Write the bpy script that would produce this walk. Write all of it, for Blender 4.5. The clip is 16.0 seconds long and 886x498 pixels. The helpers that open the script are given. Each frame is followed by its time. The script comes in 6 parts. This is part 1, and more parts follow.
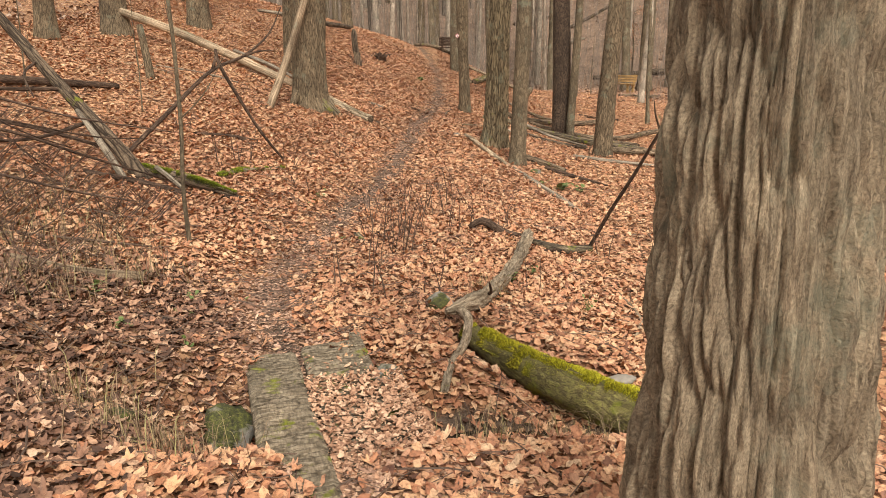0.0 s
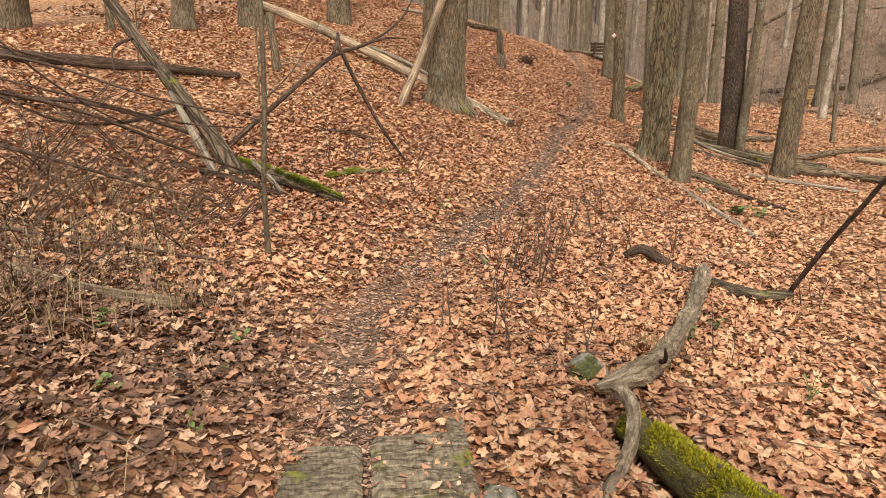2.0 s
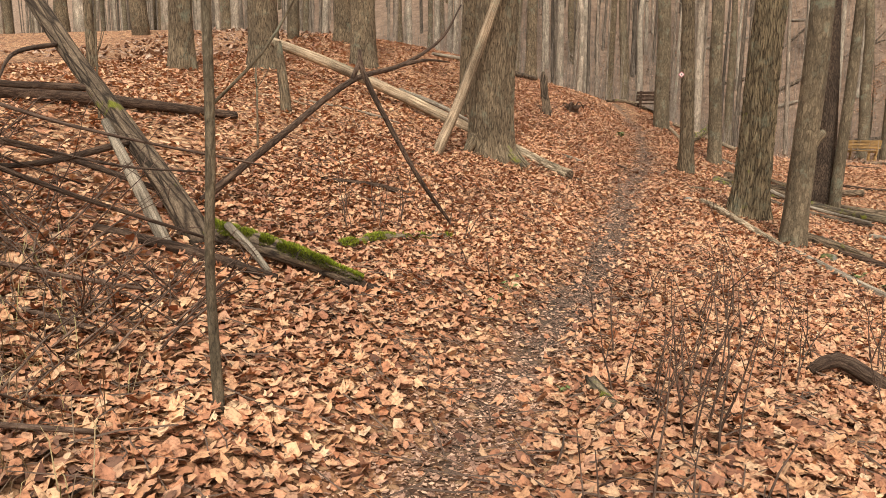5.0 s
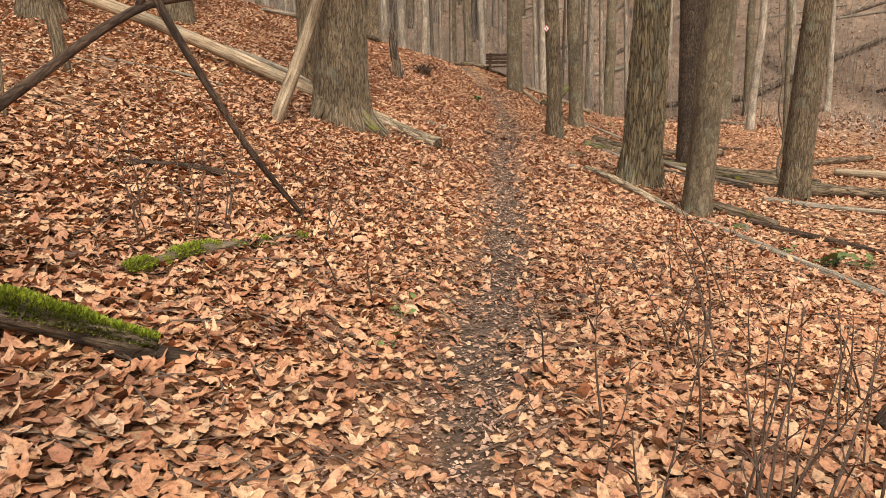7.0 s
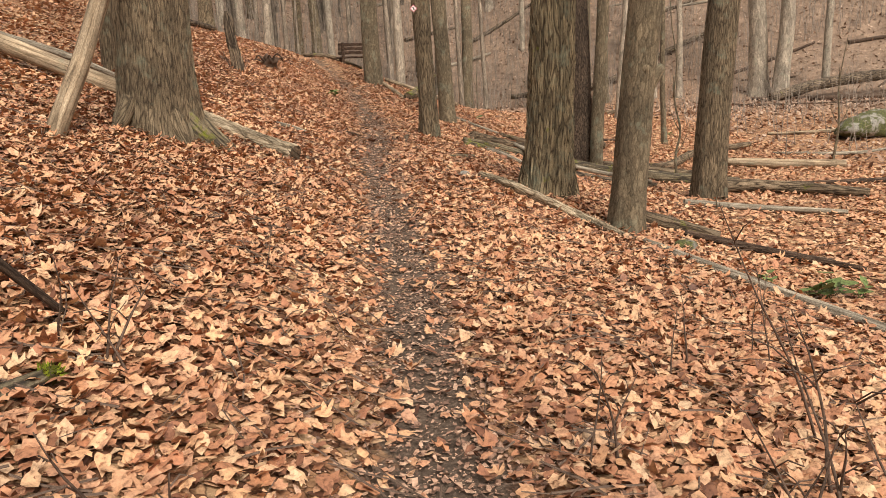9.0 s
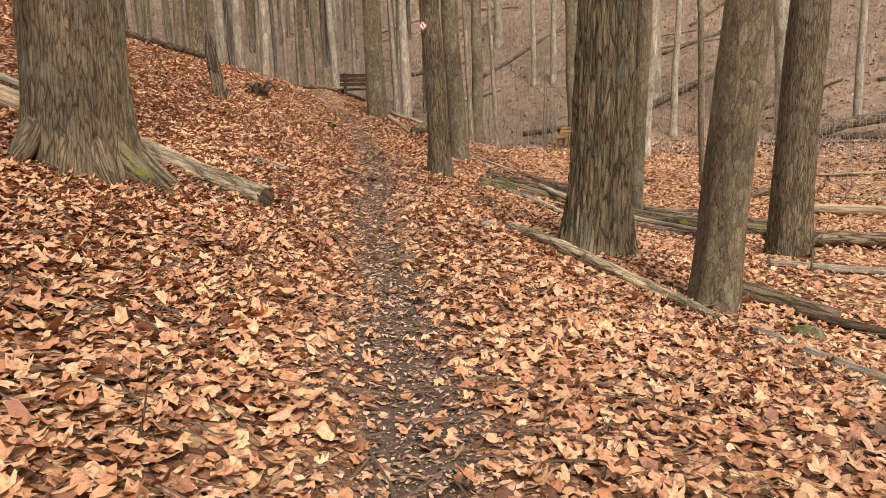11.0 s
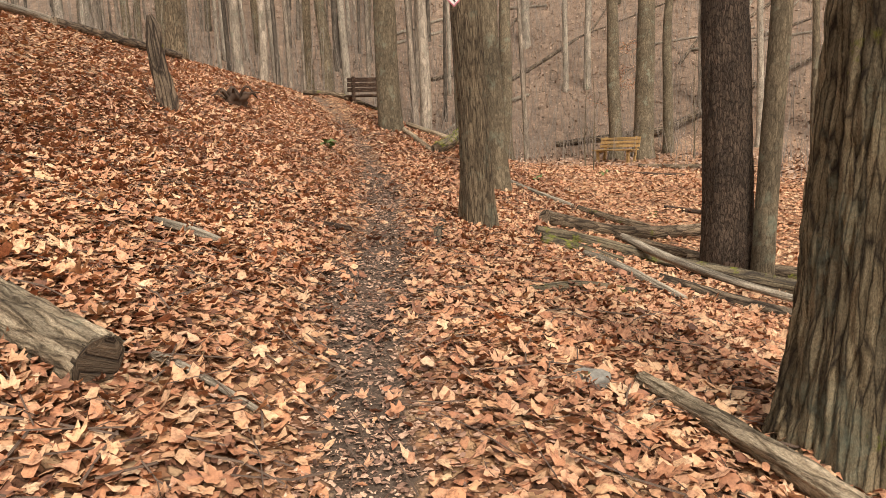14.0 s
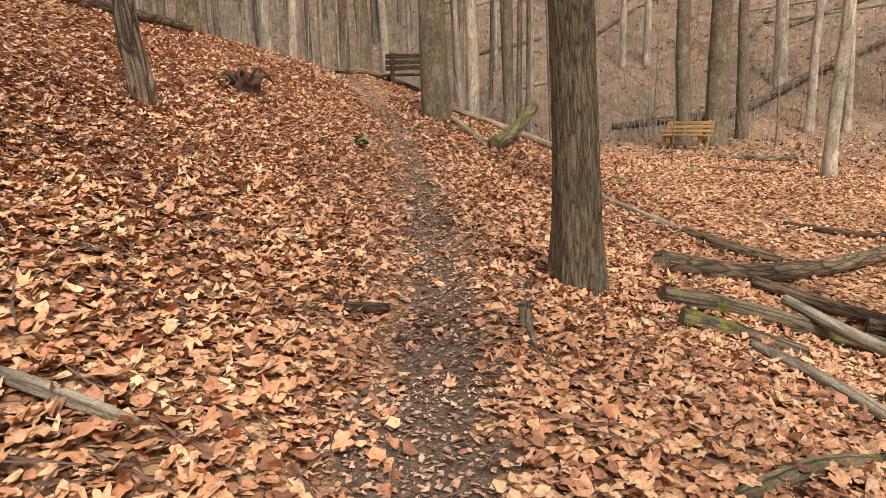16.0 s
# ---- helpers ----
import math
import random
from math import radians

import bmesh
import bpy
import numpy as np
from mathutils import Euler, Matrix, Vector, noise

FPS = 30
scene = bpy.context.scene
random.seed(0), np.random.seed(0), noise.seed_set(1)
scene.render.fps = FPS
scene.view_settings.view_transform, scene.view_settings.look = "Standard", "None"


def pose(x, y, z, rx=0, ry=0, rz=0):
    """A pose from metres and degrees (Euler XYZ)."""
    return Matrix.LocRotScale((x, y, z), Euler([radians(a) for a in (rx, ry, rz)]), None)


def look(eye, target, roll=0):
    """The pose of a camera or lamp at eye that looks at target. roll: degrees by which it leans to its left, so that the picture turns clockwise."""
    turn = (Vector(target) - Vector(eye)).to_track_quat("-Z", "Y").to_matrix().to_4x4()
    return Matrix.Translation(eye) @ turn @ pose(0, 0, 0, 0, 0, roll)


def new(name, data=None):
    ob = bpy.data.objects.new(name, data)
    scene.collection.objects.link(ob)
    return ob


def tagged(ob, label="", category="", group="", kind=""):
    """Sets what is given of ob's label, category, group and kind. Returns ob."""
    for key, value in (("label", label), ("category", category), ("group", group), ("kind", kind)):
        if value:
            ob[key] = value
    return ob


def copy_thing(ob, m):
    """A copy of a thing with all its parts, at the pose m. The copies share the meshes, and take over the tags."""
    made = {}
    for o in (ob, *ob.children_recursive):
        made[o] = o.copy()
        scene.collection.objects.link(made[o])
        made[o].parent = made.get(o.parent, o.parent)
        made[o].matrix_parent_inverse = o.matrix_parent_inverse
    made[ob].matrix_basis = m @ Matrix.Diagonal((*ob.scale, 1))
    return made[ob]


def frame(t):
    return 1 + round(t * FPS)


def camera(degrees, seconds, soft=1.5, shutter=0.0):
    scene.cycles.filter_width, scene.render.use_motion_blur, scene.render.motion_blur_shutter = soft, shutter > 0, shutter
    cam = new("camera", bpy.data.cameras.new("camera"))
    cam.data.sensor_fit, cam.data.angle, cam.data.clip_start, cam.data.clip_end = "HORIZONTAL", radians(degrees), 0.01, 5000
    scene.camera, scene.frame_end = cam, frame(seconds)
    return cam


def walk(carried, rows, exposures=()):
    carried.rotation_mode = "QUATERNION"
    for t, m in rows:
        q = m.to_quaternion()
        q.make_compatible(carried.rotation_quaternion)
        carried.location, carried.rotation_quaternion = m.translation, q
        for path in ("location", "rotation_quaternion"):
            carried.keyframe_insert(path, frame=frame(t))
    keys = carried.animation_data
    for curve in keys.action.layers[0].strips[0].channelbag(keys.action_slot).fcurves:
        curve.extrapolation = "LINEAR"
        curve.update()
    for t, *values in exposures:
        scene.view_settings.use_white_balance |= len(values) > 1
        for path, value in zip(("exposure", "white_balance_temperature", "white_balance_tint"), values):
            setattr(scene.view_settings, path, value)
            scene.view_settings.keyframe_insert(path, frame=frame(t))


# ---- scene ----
cam = camera(62.1, 16.0, soft=0.6)
PATH = [
    (0, (0.022, 0.02, 1.552), (0.016, 1.959, 1.062), -0.9),
    (0.5, (0.014, 0.5, 1.487), (-0.08, 2.432, 0.976), -1.3),
    (1, (0.031, 0.961, 1.373), (-0.18, 2.875, 0.832), -0.1),
    (1.5, (-0.037, 1.456, 1.309), (-0.303, 3.367, 0.783), -0.1),
    (2, (-0.106, 1.95, 1.228), (-0.475, 3.863, 0.773), 0.3),
    (2.5, (-0.221, 2.457, 1.142), (-0.632, 4.373, 0.742), -0.0),
    (3, (-0.309, 2.942, 1.082), (-0.805, 4.839, 0.689), 0.5),
    (3.2, (-0.376, 3.138, 1.068), (-0.902, 5.026, 0.672), 0.3),
    (5.3, (-1.149, 4.966, 0.876), (-1.535, 6.907, 0.587), -0.6),
    (5.5, (-1.24, 5.139, 0.841), (-1.554, 7.093, 0.55), -1.2),
    (6, (-1.371, 5.722, 0.805), (-1.496, 7.69, 0.471), -1.5),
    (6.5, (-1.49, 6.28, 0.813), (-1.551, 8.243, 0.438), -1.4),
    (7, (-1.563, 6.894, 0.809), (-1.587, 8.857, 0.429), -1.5),
    (7.5, (-1.63, 7.497, 0.809), (-1.635, 9.465, 0.452), -1.9),
    (8, (-1.687, 8.099, 0.814), (-1.561, 10.064, 0.459), -2.5),
    (8.5, (-1.699, 8.706, 0.815), (-1.478, 10.658, 0.438), -2.4),
    (9, (-1.672, 9.294, 0.836), (-1.316, 11.219, 0.425), -3.0),
    (9.2, (-1.639, 9.538, 0.819), (-1.24, 11.453, 0.403), -2.5),
    (11.3, (-1.318, 11.787, 0.751), (-0.971, 13.733, 0.445), -2.5),
    (11.5, (-1.279, 12.056, 0.776), (-0.926, 14.001, 0.47), -2.3),
    (12, (-1.249, 12.691, 0.816), (-0.867, 14.63, 0.509), -2.7),
    (12.5, (-1.151, 13.313, 0.844), (-0.72, 15.243, 0.542), -2.6),
    (13, (-1.084, 13.94, 0.894), (-0.674, 15.875, 0.596), -2.4),
    (13.5, (-0.972, 14.57, 0.943), (-0.604, 16.514, 0.651), -2.8),
    (14, (-0.876, 15.227, 0.997), (-0.572, 17.182, 0.701), -2.6),
    (14.5, (-0.826, 15.877, 1.074), (-0.548, 17.834, 0.769), -2.6),
    (15, (-0.795, 16.538, 1.14), (-0.59, 18.501, 0.818), -2.4),
    (15.5, (-0.805, 17.171, 1.235), (-0.593, 19.129, 0.889), -2.2),
    (16, (-0.768, 17.839, 1.313), (-0.565, 19.796, 0.951), -2.2),
]
walk(cam, [(t, look(eye, target, roll)) for t, eye, target, roll in PATH], exposures=((0.0, 0.0), (6.0, -0.04), (9.0, -0.08), (12.5, 0.0), (16.0, 0.02)))

# ---- light: an overcast winter afternoon ----
SUN_HEIGHT, SUN_TURN = 45.0, 166.0
world = bpy.data.worlds.new("overcast")
scene.world = world
world.use_nodes = True
wn, wl = world.node_tree.nodes, world.node_tree.links
sky = wn.new("ShaderNodeTexSky")
sky.sky_type, sky.sun_disc = "NISHITA", False
sky.sun_elevation, sky.sun_rotation = radians(SUN_HEIGHT), radians(SUN_TURN)
sky.air_density, sky.dust_density = 1.0, 4.0
cloud = wn.new("ShaderNodeMix")
cloud.data_type = "RGBA"
cloud.inputs[0].default_value = 0.82
cloud.inputs[7].default_value = (9.8, 9.0, 8.0, 1)
wl.new(sky.outputs[0], cloud.inputs[6])
wl.new(cloud.outputs[2], wn["Background"].inputs[0])
wn["Background"].inputs[1].default_value = 0.135
sun = new("sun", bpy.data.lights.new("sun", "SUN"))
sun.data.energy, sun.data.angle, sun.data.color = 4.7, radians(22), (1.0, 0.94, 0.84)
sun.matrix_world = pose(0, 0, 30, 90 - SUN_HEIGHT, 0, 180 - SUN_TURN)


# ---- small tools ----
def part(name, mesh, material, parent=None, label=""):
    ob = new(name, mesh)
    mesh.materials.append(material)
    if parent is not None:
        ob.parent = parent
    if label:
        ob["label"] = label
    return ob


def empty(name, place, label, category, group="", kind=""):
    ob = new(name)
    ob.location = place
    ob.empty_display_size = 0.1
    return tagged(ob, label, category, group, kind)


def mesh_of(name, verts, faces, uvs=None, flat=False):
    me = bpy.data.meshes.new(name)
    me.from_pydata(verts, [], faces)
    if uvs is not None:
        layer = me.uv_layers.new(name="UVMap")
        flatuv = [c for f in uvs for p in f for c in p]
        layer.data.foreach_set("uv", flatuv)
    if not flat:
        me.polygons.foreach_set("use_smooth", [True] * len(me.polygons))
    me.update()
    return me


def resample(points, radii, step):
    """Rounds a polyline with radii off into a smooth curve of even steps."""
    ps = [Vector(p) for p in points]
    cum = [0.0]
    for a, b in zip(ps, ps[1:]):
        cum.append(cum[-1] + (b - a).length)
    n = max(2, int(cum[-1] / step))
    ks = [[(c, p[i]) for c, p in zip(cum, ps)] for i in range(3)]
    kr = list(zip(cum, radii))
    out, rr, vv = [], [], []
    for i in range(n + 1):
        s = cum[-1] * i / n
        out.append(Vector((spline(ks[0], s), spline(ks[1], s), spline(ks[2], s))))
        rr.append(max(0.002, spline(kr, s)))
        vv.append(s)
    return out, rr, vv


def tube(name, points, radii, sides=10, step=0.15, rough=0.0, grain=6.0, seed=0.0, shape=None, caps=True, squash=1.0):
    """A round limb along points (in the thing's own space). rough: how far the surface wavers, in parts of the radius.
    shape(angle, s, r): a radius of one's own. The grain runs along v, the girth along u, both in metres."""
    ps, rr, vv = resample(points, radii, step)
    n = len(ps)
    verts, faces, uvs = [], [], []
    side = None
    for i in range(n):
        d = (ps[min(i + 1, n - 1)] - ps[max(i - 1, 0)]).normalized()
        if side is None:
            side = d.cross(Vector((0.31, 0.17, 0.93) if abs(d.z) < 0.8 else (0.0, 1.0, 0.05))).normalized()
        side = (side - d * side.dot(d)).normalized()
        up = d.cross(side)
        for k in range(sides):
            a = 2 * math.pi * k / sides
            r = rr[i]
            if shape:
                r = shape(a, vv[i], r)
            if rough:
                q = Vector((math.cos(a) * 1.3, math.sin(a) * 1.3, vv[i] * grain * 0.25 + seed * 7.1))
                r *= 1 + rough * noise.noise(q * 1.0) + 0.5 * rough * noise.noise(q * 3.1)
            verts.append(ps[i] + side * (math.cos(a) * r) + up * (math.sin(a) * r * squash))
    gir = 2 * math.pi * max(rr)
    for i in range(n - 1):
        for k in range(sides):
            k2 = (k + 1) % sides
            faces.append((i * sides + k, i * sides + k2, (i + 1) * sides + k2, (i + 1) * sides + k))
            u0, u1 = gir * k / sides, gir * (k + 1) / sides
            uvs.append(((u0, vv[i]), (u1, vv[i]), (u1, vv[i + 1]), (u0, vv[i + 1])))
    if caps:
        faces.append(tuple(range(sides - 1, -1, -1)))
        uvs.append([(0.5 + rr[0] * math.cos(k), -1 + rr[0] * math.sin(k)) for k in range(sides)])
        faces.append(tuple((n - 1) * sides + k for k in range(sides)))
        uvs.append([(0.5 + rr[-1] * math.cos(k), -1 + rr[-1] * math.sin(k)) for k in range(sides)])
    me = mesh_of(name, verts, faces, uvs)
    if caps:
        me.polygons[len(faces) - 1].use_smooth = me.polygons[len(faces) - 2].use_smooth = False
    return me


def blob(name, size, seed, detail=3, rough=0.25, flatten=1.0):
    """A weathered stone or clump."""
    bm = bmesh.new()
    bmesh.ops.create_icosphere(bm, subdivisions=detail, radius=1.0)
    for v in bm.verts:
        q = v.co * 1.1 + Vector((seed * 3.7, seed * 1.3, 0))
        k = 1 + rough * noise.noise(q) + 0.35 * rough * noise.noise(q * 3) + 0.12 * rough * noise.noise(q * 8)
        v.co = Vector((v.co.x * k * size[0], v.co.y * k * size[1], v.co.z * k * size[2] * (flatten if v.co.z > 0.2 else 1.0)))
    me = bpy.data.meshes.new(name)
    bm.to_mesh(me)
    bm.free()
    me.polygons.foreach_set("use_smooth", [True] * len(me.polygons))
    return me


# ---- materials ----
def material(name):
    m = bpy.data.materials.new(name)
    m.use_nodes = True
    nt = m.node_tree
    return m, nt.nodes, nt.links, nt.nodes["Principled BSDF"]


def ramp(nodes, stops):
    r = nodes.new("ShaderNodeValToRGB")
    el = r.color_ramp.elements
    el[0].position, el[0].color = stops[0][0], (*stops[0][1], 1)
    el[1].position, el[1].color = stops[-1][0], (*stops[-1][1], 1)
    for p, c in stops[1:-1]:
        e = el.new(p)
        e.color = (*c, 1)
    return r


def noise_node(nodes, links, vector, scale, detail=4.0, rough=0.6):
    n = nodes.new("ShaderNodeTexNoise")
    n.inputs["Scale"].default_value, n.inputs["Detail"].default_value, n.inputs["Roughness"].default_value = scale, detail, rough
    links.new(vector, n.inputs["Vector"])
    return n


def mapped(nodes, links, output, scale):
    m = nodes.new("ShaderNodeMapping")
    m.inputs["Scale"].default_value = scale
    links.new(output, m.inputs["Vector"])
    return m.outputs[0]


def mixed(nodes, links, factor, a, b, mode="MIX"):
    m = nodes.new("ShaderNodeMix")
    m.data_type, m.blend_type = "RGBA", mode
    for socket, value in ((0, factor), (6, a), (7, b)):
        if isinstance(value, (int, float)):
            m.inputs[socket].default_value = value
        elif isinstance(value, tuple):
            m.inputs[socket].default_value = (*value, 1)
        else:
            links.new(value, m.inputs[socket])
    return m.outputs[2]


def bark(name, dark, mid, light, furrow=28.0, stretch=0.16, depth=0.5, moss=0.0, lichen=0.0, vary=0.35, crack_gap=0.7, warp=0.03, plate=0.25, stems=0.0):
    """Bark or weathered wood whose grain runs along v: furrows, plates of their own tone, fine cracks, with lichen and moss on it."""
    m, n, l, b = material(name)
    uv = n.new("ShaderNodeUVMap").outputs[0]
    pos = n.new("ShaderNodeNewGeometry").outputs["Position"]
    wob = noise_node(n, l, uv, 9.0, 5.0, 0.65)
    warped = n.new("ShaderNodeVectorMath")
    warped.operation = "MULTIPLY_ADD"
    l.new(wob.outputs["Color"], warped.inputs[0])
    warped.inputs[1].default_value = (warp, warp * 2, 0)
    l.new(uv, warped.inputs[2])
    long = mapped(n, l, warped.outputs[0], (furrow, furrow * stretch, 1))
    ridges = noise_node(n, l, long, 1.0, 5.0, 0.65)
    plates = n.new("ShaderNodeTexVoronoi")
    plates.feature = "DISTANCE_TO_EDGE"
    plates.inputs["Scale"].default_value = 0.55
    l.new(long, plates.inputs["Vector"])
    tones = n.new("ShaderNodeTexVoronoi")
    tones.inputs["Scale"].default_value = 0.55
    l.new(long, tones.inputs["Vector"])
    fine = noise_node(n, l, mapped(n, l, warped.outputs[0], (furrow * 4, furrow * 1.3, 1)), 1.0, 6.0, 0.7)
    edge = ramp(n, [(0.0, (0.1, 0.1, 0.1)), (0.13, (1, 1, 1))])
    l.new(plates.outputs["Distance"], edge.inputs[0])
    height = mixed(n, l, crack_gap, ridges.outputs["Fac"], edge.outputs[0], "MULTIPLY")
    col = ramp(n, [(0.2, dark), (0.42, mid), (0.66, light)])
    l.new(height, col.inputs[0])
    tone = noise_node(n, l, pos, 1.7, 3.0)
    shade = ramp(n, [(0.3, (1 - vary,) * 3), (0.7, (1 + vary * 0.5,) * 3)])
    l.new(tone.outputs["Fac"], shade.inputs[0])
    out = mixed(n, l, 1.0, col.outputs[0], shade.outputs[0], "MULTIPLY")
    each = n.new("ShaderNodeSeparateColor")
    l.new(tones.outputs["Color"], each.inputs[0])
    own = ramp(n, [(0.0, (1 - plate,) * 3), (1.0, (1 + plate, 1 + plate * 0.95, 1 + plate * 0.9))])
    l.new(each.outputs[0], own.inputs[0])
    out = mixed(n, l, 1.0, out, own.outputs[0], "MULTIPLY")
    grain = ramp(n, [(0.32, (0.42, 0.42, 0.42)), (0.66, (1.34, 1.34, 1.34))])
    l.new(fine.outputs["Fac"], grain.inputs[0])
    out = mixed(n, l, 1.0, out, grain.outputs[0], "MULTIPLY")
    if stems:
        single = n.new("ShaderNodeNewGeometry")
        tall = ramp(n, [(0.0, (1 - stems,) * 3), (1.0, (1 + stems * 0.6,) * 3)])
        l.new(single.outputs["Random Per Island"], tall.inputs[0])
        out = mixed(n, l, 1.0, out, tall.outputs[0], "MULTIPLY")
    if lichen:
        patch = noise_node(n, l, pos, 3.5, 5.0, 0.7)
        keep = ramp(n, [(0.62 - lichen * 0.2, (0, 0, 0)), (0.74 - lichen * 0.15, (1, 1, 1))])
        l.new(patch.outputs["Fac"], keep.inputs[0])
        scaled = mixed(n, l, keep.outputs[0], out, (0.235, 0.26, 0.19))
        out = mixed(n, l, 0.5, out, scaled)
    if moss:
        patch = noise_node(n, l, pos, 4.0, 5.0, 0.7)
        keep = ramp(n, [(0.68 - moss * 0.5, (0, 0, 0)), (0.76 - moss * 0.45, (1, 1, 1))])
        l.new(patch.outputs["Fac"], keep.inputs[0])
        tint = ramp(n, [(0.25, (0.09, 0.10, 0.012)), (0.75, (0.24, 0.25, 0.03))])
        l.new(fine.outputs["Fac"], tint.inputs[0])
        out = mixed(n, l, keep.outputs[0], out, tint.outputs[0])
    l.new(out, b.inputs["Base Color"])
    b.inputs["Roughness"].default_value = 0.9
    b.inputs["Specular IOR Level"].default_value = 0.25
    both = mixed(n, l, 0.45, height, fine.outputs["Fac"])
    bump = n.new("ShaderNodeBump")
    bump.inputs["Strength"].default_value, bump.inputs["Distance"].default_value = depth, 0.045
    l.new(both, bump.inputs["Height"])
    l.new(bump.outputs[0], b.inputs["Normal"])
    return m


def leaf_material(name, stops):
    m, n, l, b = material(name)
    g = n.new("ShaderNodeNewGeometry")
    r = ramp(n, stops)
    l.new(g.outputs["Random Per Island"], r.inputs[0])
    spot = noise_node(n, l, g.outputs["Position"], 42.0, 5.0, 0.7)
    k = ramp(n, [(0.33, (0.36, 0.31, 0.29)), (0.48, (0.9, 0.87, 0.86)), (0.66, (1.22, 1.21, 1.2))])
    l.new(spot.outputs["Fac"], k.inputs[0])
    patch = noise_node(n, l, g.outputs["Position"], 0.9, 3.0)
    damp = ramp(n, [(0.3, (0.74, 0.7, 0.72)), (0.62, (1.08, 1.06, 1.07))])
    l.new(patch.outputs["Fac"], damp.inputs[0])
    c = mixed(n, l, 1.0, r.outputs[0], k.outputs[0], "MULTIPLY")
    c = mixed(n, l, 1.0, c, damp.outputs[0], "MULTIPLY")
    l.new(c, b.inputs["Base Color"])
    b.inputs["Roughness"].default_value = 0.6
    b.inputs["Specular IOR Level"].default_value = 0.35
    return m


LEAF_STOPS = [(0, (0.07, 0.031, 0.018)), (0.06, (0.19, 0.083, 0.045)), (0.13, (0.33, 0.158, 0.09)), (0.25, (0.41, 0.183, 0.092)), (0.40, (0.48, 0.24, 0.126)), (0.55, (0.48, 0.272, 0.164)), (0.70, (0.555, 0.32, 0.172)), (0.84, (0.58, 0.374, 0.218)), (0.95, (0.58, 0.38, 0.218)), (1, (0.62, 0.45, 0.285))]
TOP_LEAF = leaf_material("dry_leaf", [(0, (0.15, 0.068, 0.038)), (0.09, (0.36, 0.17, 0.09)), (0.3, (0.49, 0.245, 0.125)), (0.5, (0.51, 0.29, 0.172)), (0.7, (0.59, 0.342, 0.18)), (0.88, (0.6, 0.386, 0.218)), (1, (0.64, 0.455, 0.28))])
LEAF = leaf_material("fallen_leaf", LEAF_STOPS)
TRODDEN = leaf_material("trodden_leaf", [(0.0, (0.13, 0.078, 0.055)), (0.25, (0.3, 0.182, 0.125)), (0.6, (0.47, 0.3, 0.2)), (1.0, (0.64, 0.455, 0.32))])
DARK_LEAF = leaf_material("dark_brown_leaf", [(0.0, (0.05, 0.028, 0.018)), (0.3, (0.15, 0.08, 0.05)), (0.6, (0.28, 0.155, 0.095)), (0.85, (0.42, 0.255, 0.155)), (1.0, (0.58, 0.41, 0.27))])
FAR_LEAF = leaf_material("grey_brown_leaf", [(0.0, (0.13, 0.08, 0.055)), (0.4, (0.30, 0.19, 0.125)), (0.75, (0.43, 0.30, 0.21)), (1.0, (0.55, 0.43, 0.32))])
GREEN = leaf_material("green_leaf", [(0.0, (0.08, 0.11, 0.03)), (0.6, (0.14, 0.2, 0.06)), (1.0, (0.2, 0.24, 0.08))])

BARK_FORE = bark("fibrous_grey_bark", (0.13, 0.092, 0.06), (0.34, 0.264, 0.178), (0.52, 0.418, 0.29), 56, 0.10, 0.9, lichen=0.35, vary=0.2, crack_gap=0.3, warp=0.02, plate=0.18)
BARK_GREY = bark("grey_bark", (0.042, 0.029, 0.018), (0.18, 0.134, 0.084), (0.32, 0.248, 0.16), 64, 0.13, 1.0, lichen=0.3, crack_gap=0.55, warp=0.02)
BARK_MAPLE = bark("shaggy_olive_bark", (0.045, 0.032, 0.02), (0.215, 0.168, 0.1), (0.37, 0.297, 0.188), 54, 0.11, 1.0, moss=0.06, lichen=0.4, vary=0.3, crack_gap=0.65, warp=0.022, plate=0.35)
BARK_BEECH = bark("smooth_grey_bark", (0.07, 0.054, 0.034), (0.148, 0.115, 0.074), (0.235, 0.19, 0.127), 40, 0.3, 0.6, lichen=0.35, crack_gap=0.4)
BARK_DARK = bark("dark_cherry_bark", (0.03, 0.02, 0.014), (0.10, 0.069, 0.048), (0.18, 0.132, 0.095), 60, 0.3, 1.0, crack_gap=0.6, plate=0.3)
# bark of far trees, lightened: distance haze is put into the colour
BARK_FAR = bark("hazed_pale_bark", (0.17, 0.138, 0.104), (0.31, 0.258, 0.2), (0.44, 0.375, 0.295), 14, 0.3, 0.3, lichen=0.3, crack_gap=0.35)
FAR_STEM = bark("distant_grey_bark", (0.10, 0.078, 0.058), (0.2, 0.16, 0.122), (0.31, 0.255, 0.198), 20, 0.2, 0.4, crack_gap=0.4, stems=0.6)
BARK_LOG = bark("weathered_log_bark", (0.05, 0.034, 0.022), (0.18, 0.13, 0.083), (0.33, 0.25, 0.17), 30, 0.14, 1.0, moss=0.12)
WOOD_PALE = bark("bare_pale_wood", (0.10, 0.066, 0.04), (0.33, 0.245, 0.16), (0.48, 0.38, 0.265), 30, 0.06, 0.7, lichen=0.25, vary=0.5, crack_gap=0.4)
BARK_PALE = bark("pale_ridged_bark", (0.12, 0.088, 0.056), (0.38, 0.295, 0.198), (0.55, 0.45, 0.32), 34, 0.16, 1.0, lichen=0.2, crack_gap=0.6, plate=0.3)
FLAKING = bark("flaking_grey_bark", (0.05, 0.035, 0.022), (0.32, 0.25, 0.17), (0.58, 0.48, 0.35), 40, 0.2, 1.0, moss=0.1, vary=0.4, crack_gap=0.25)
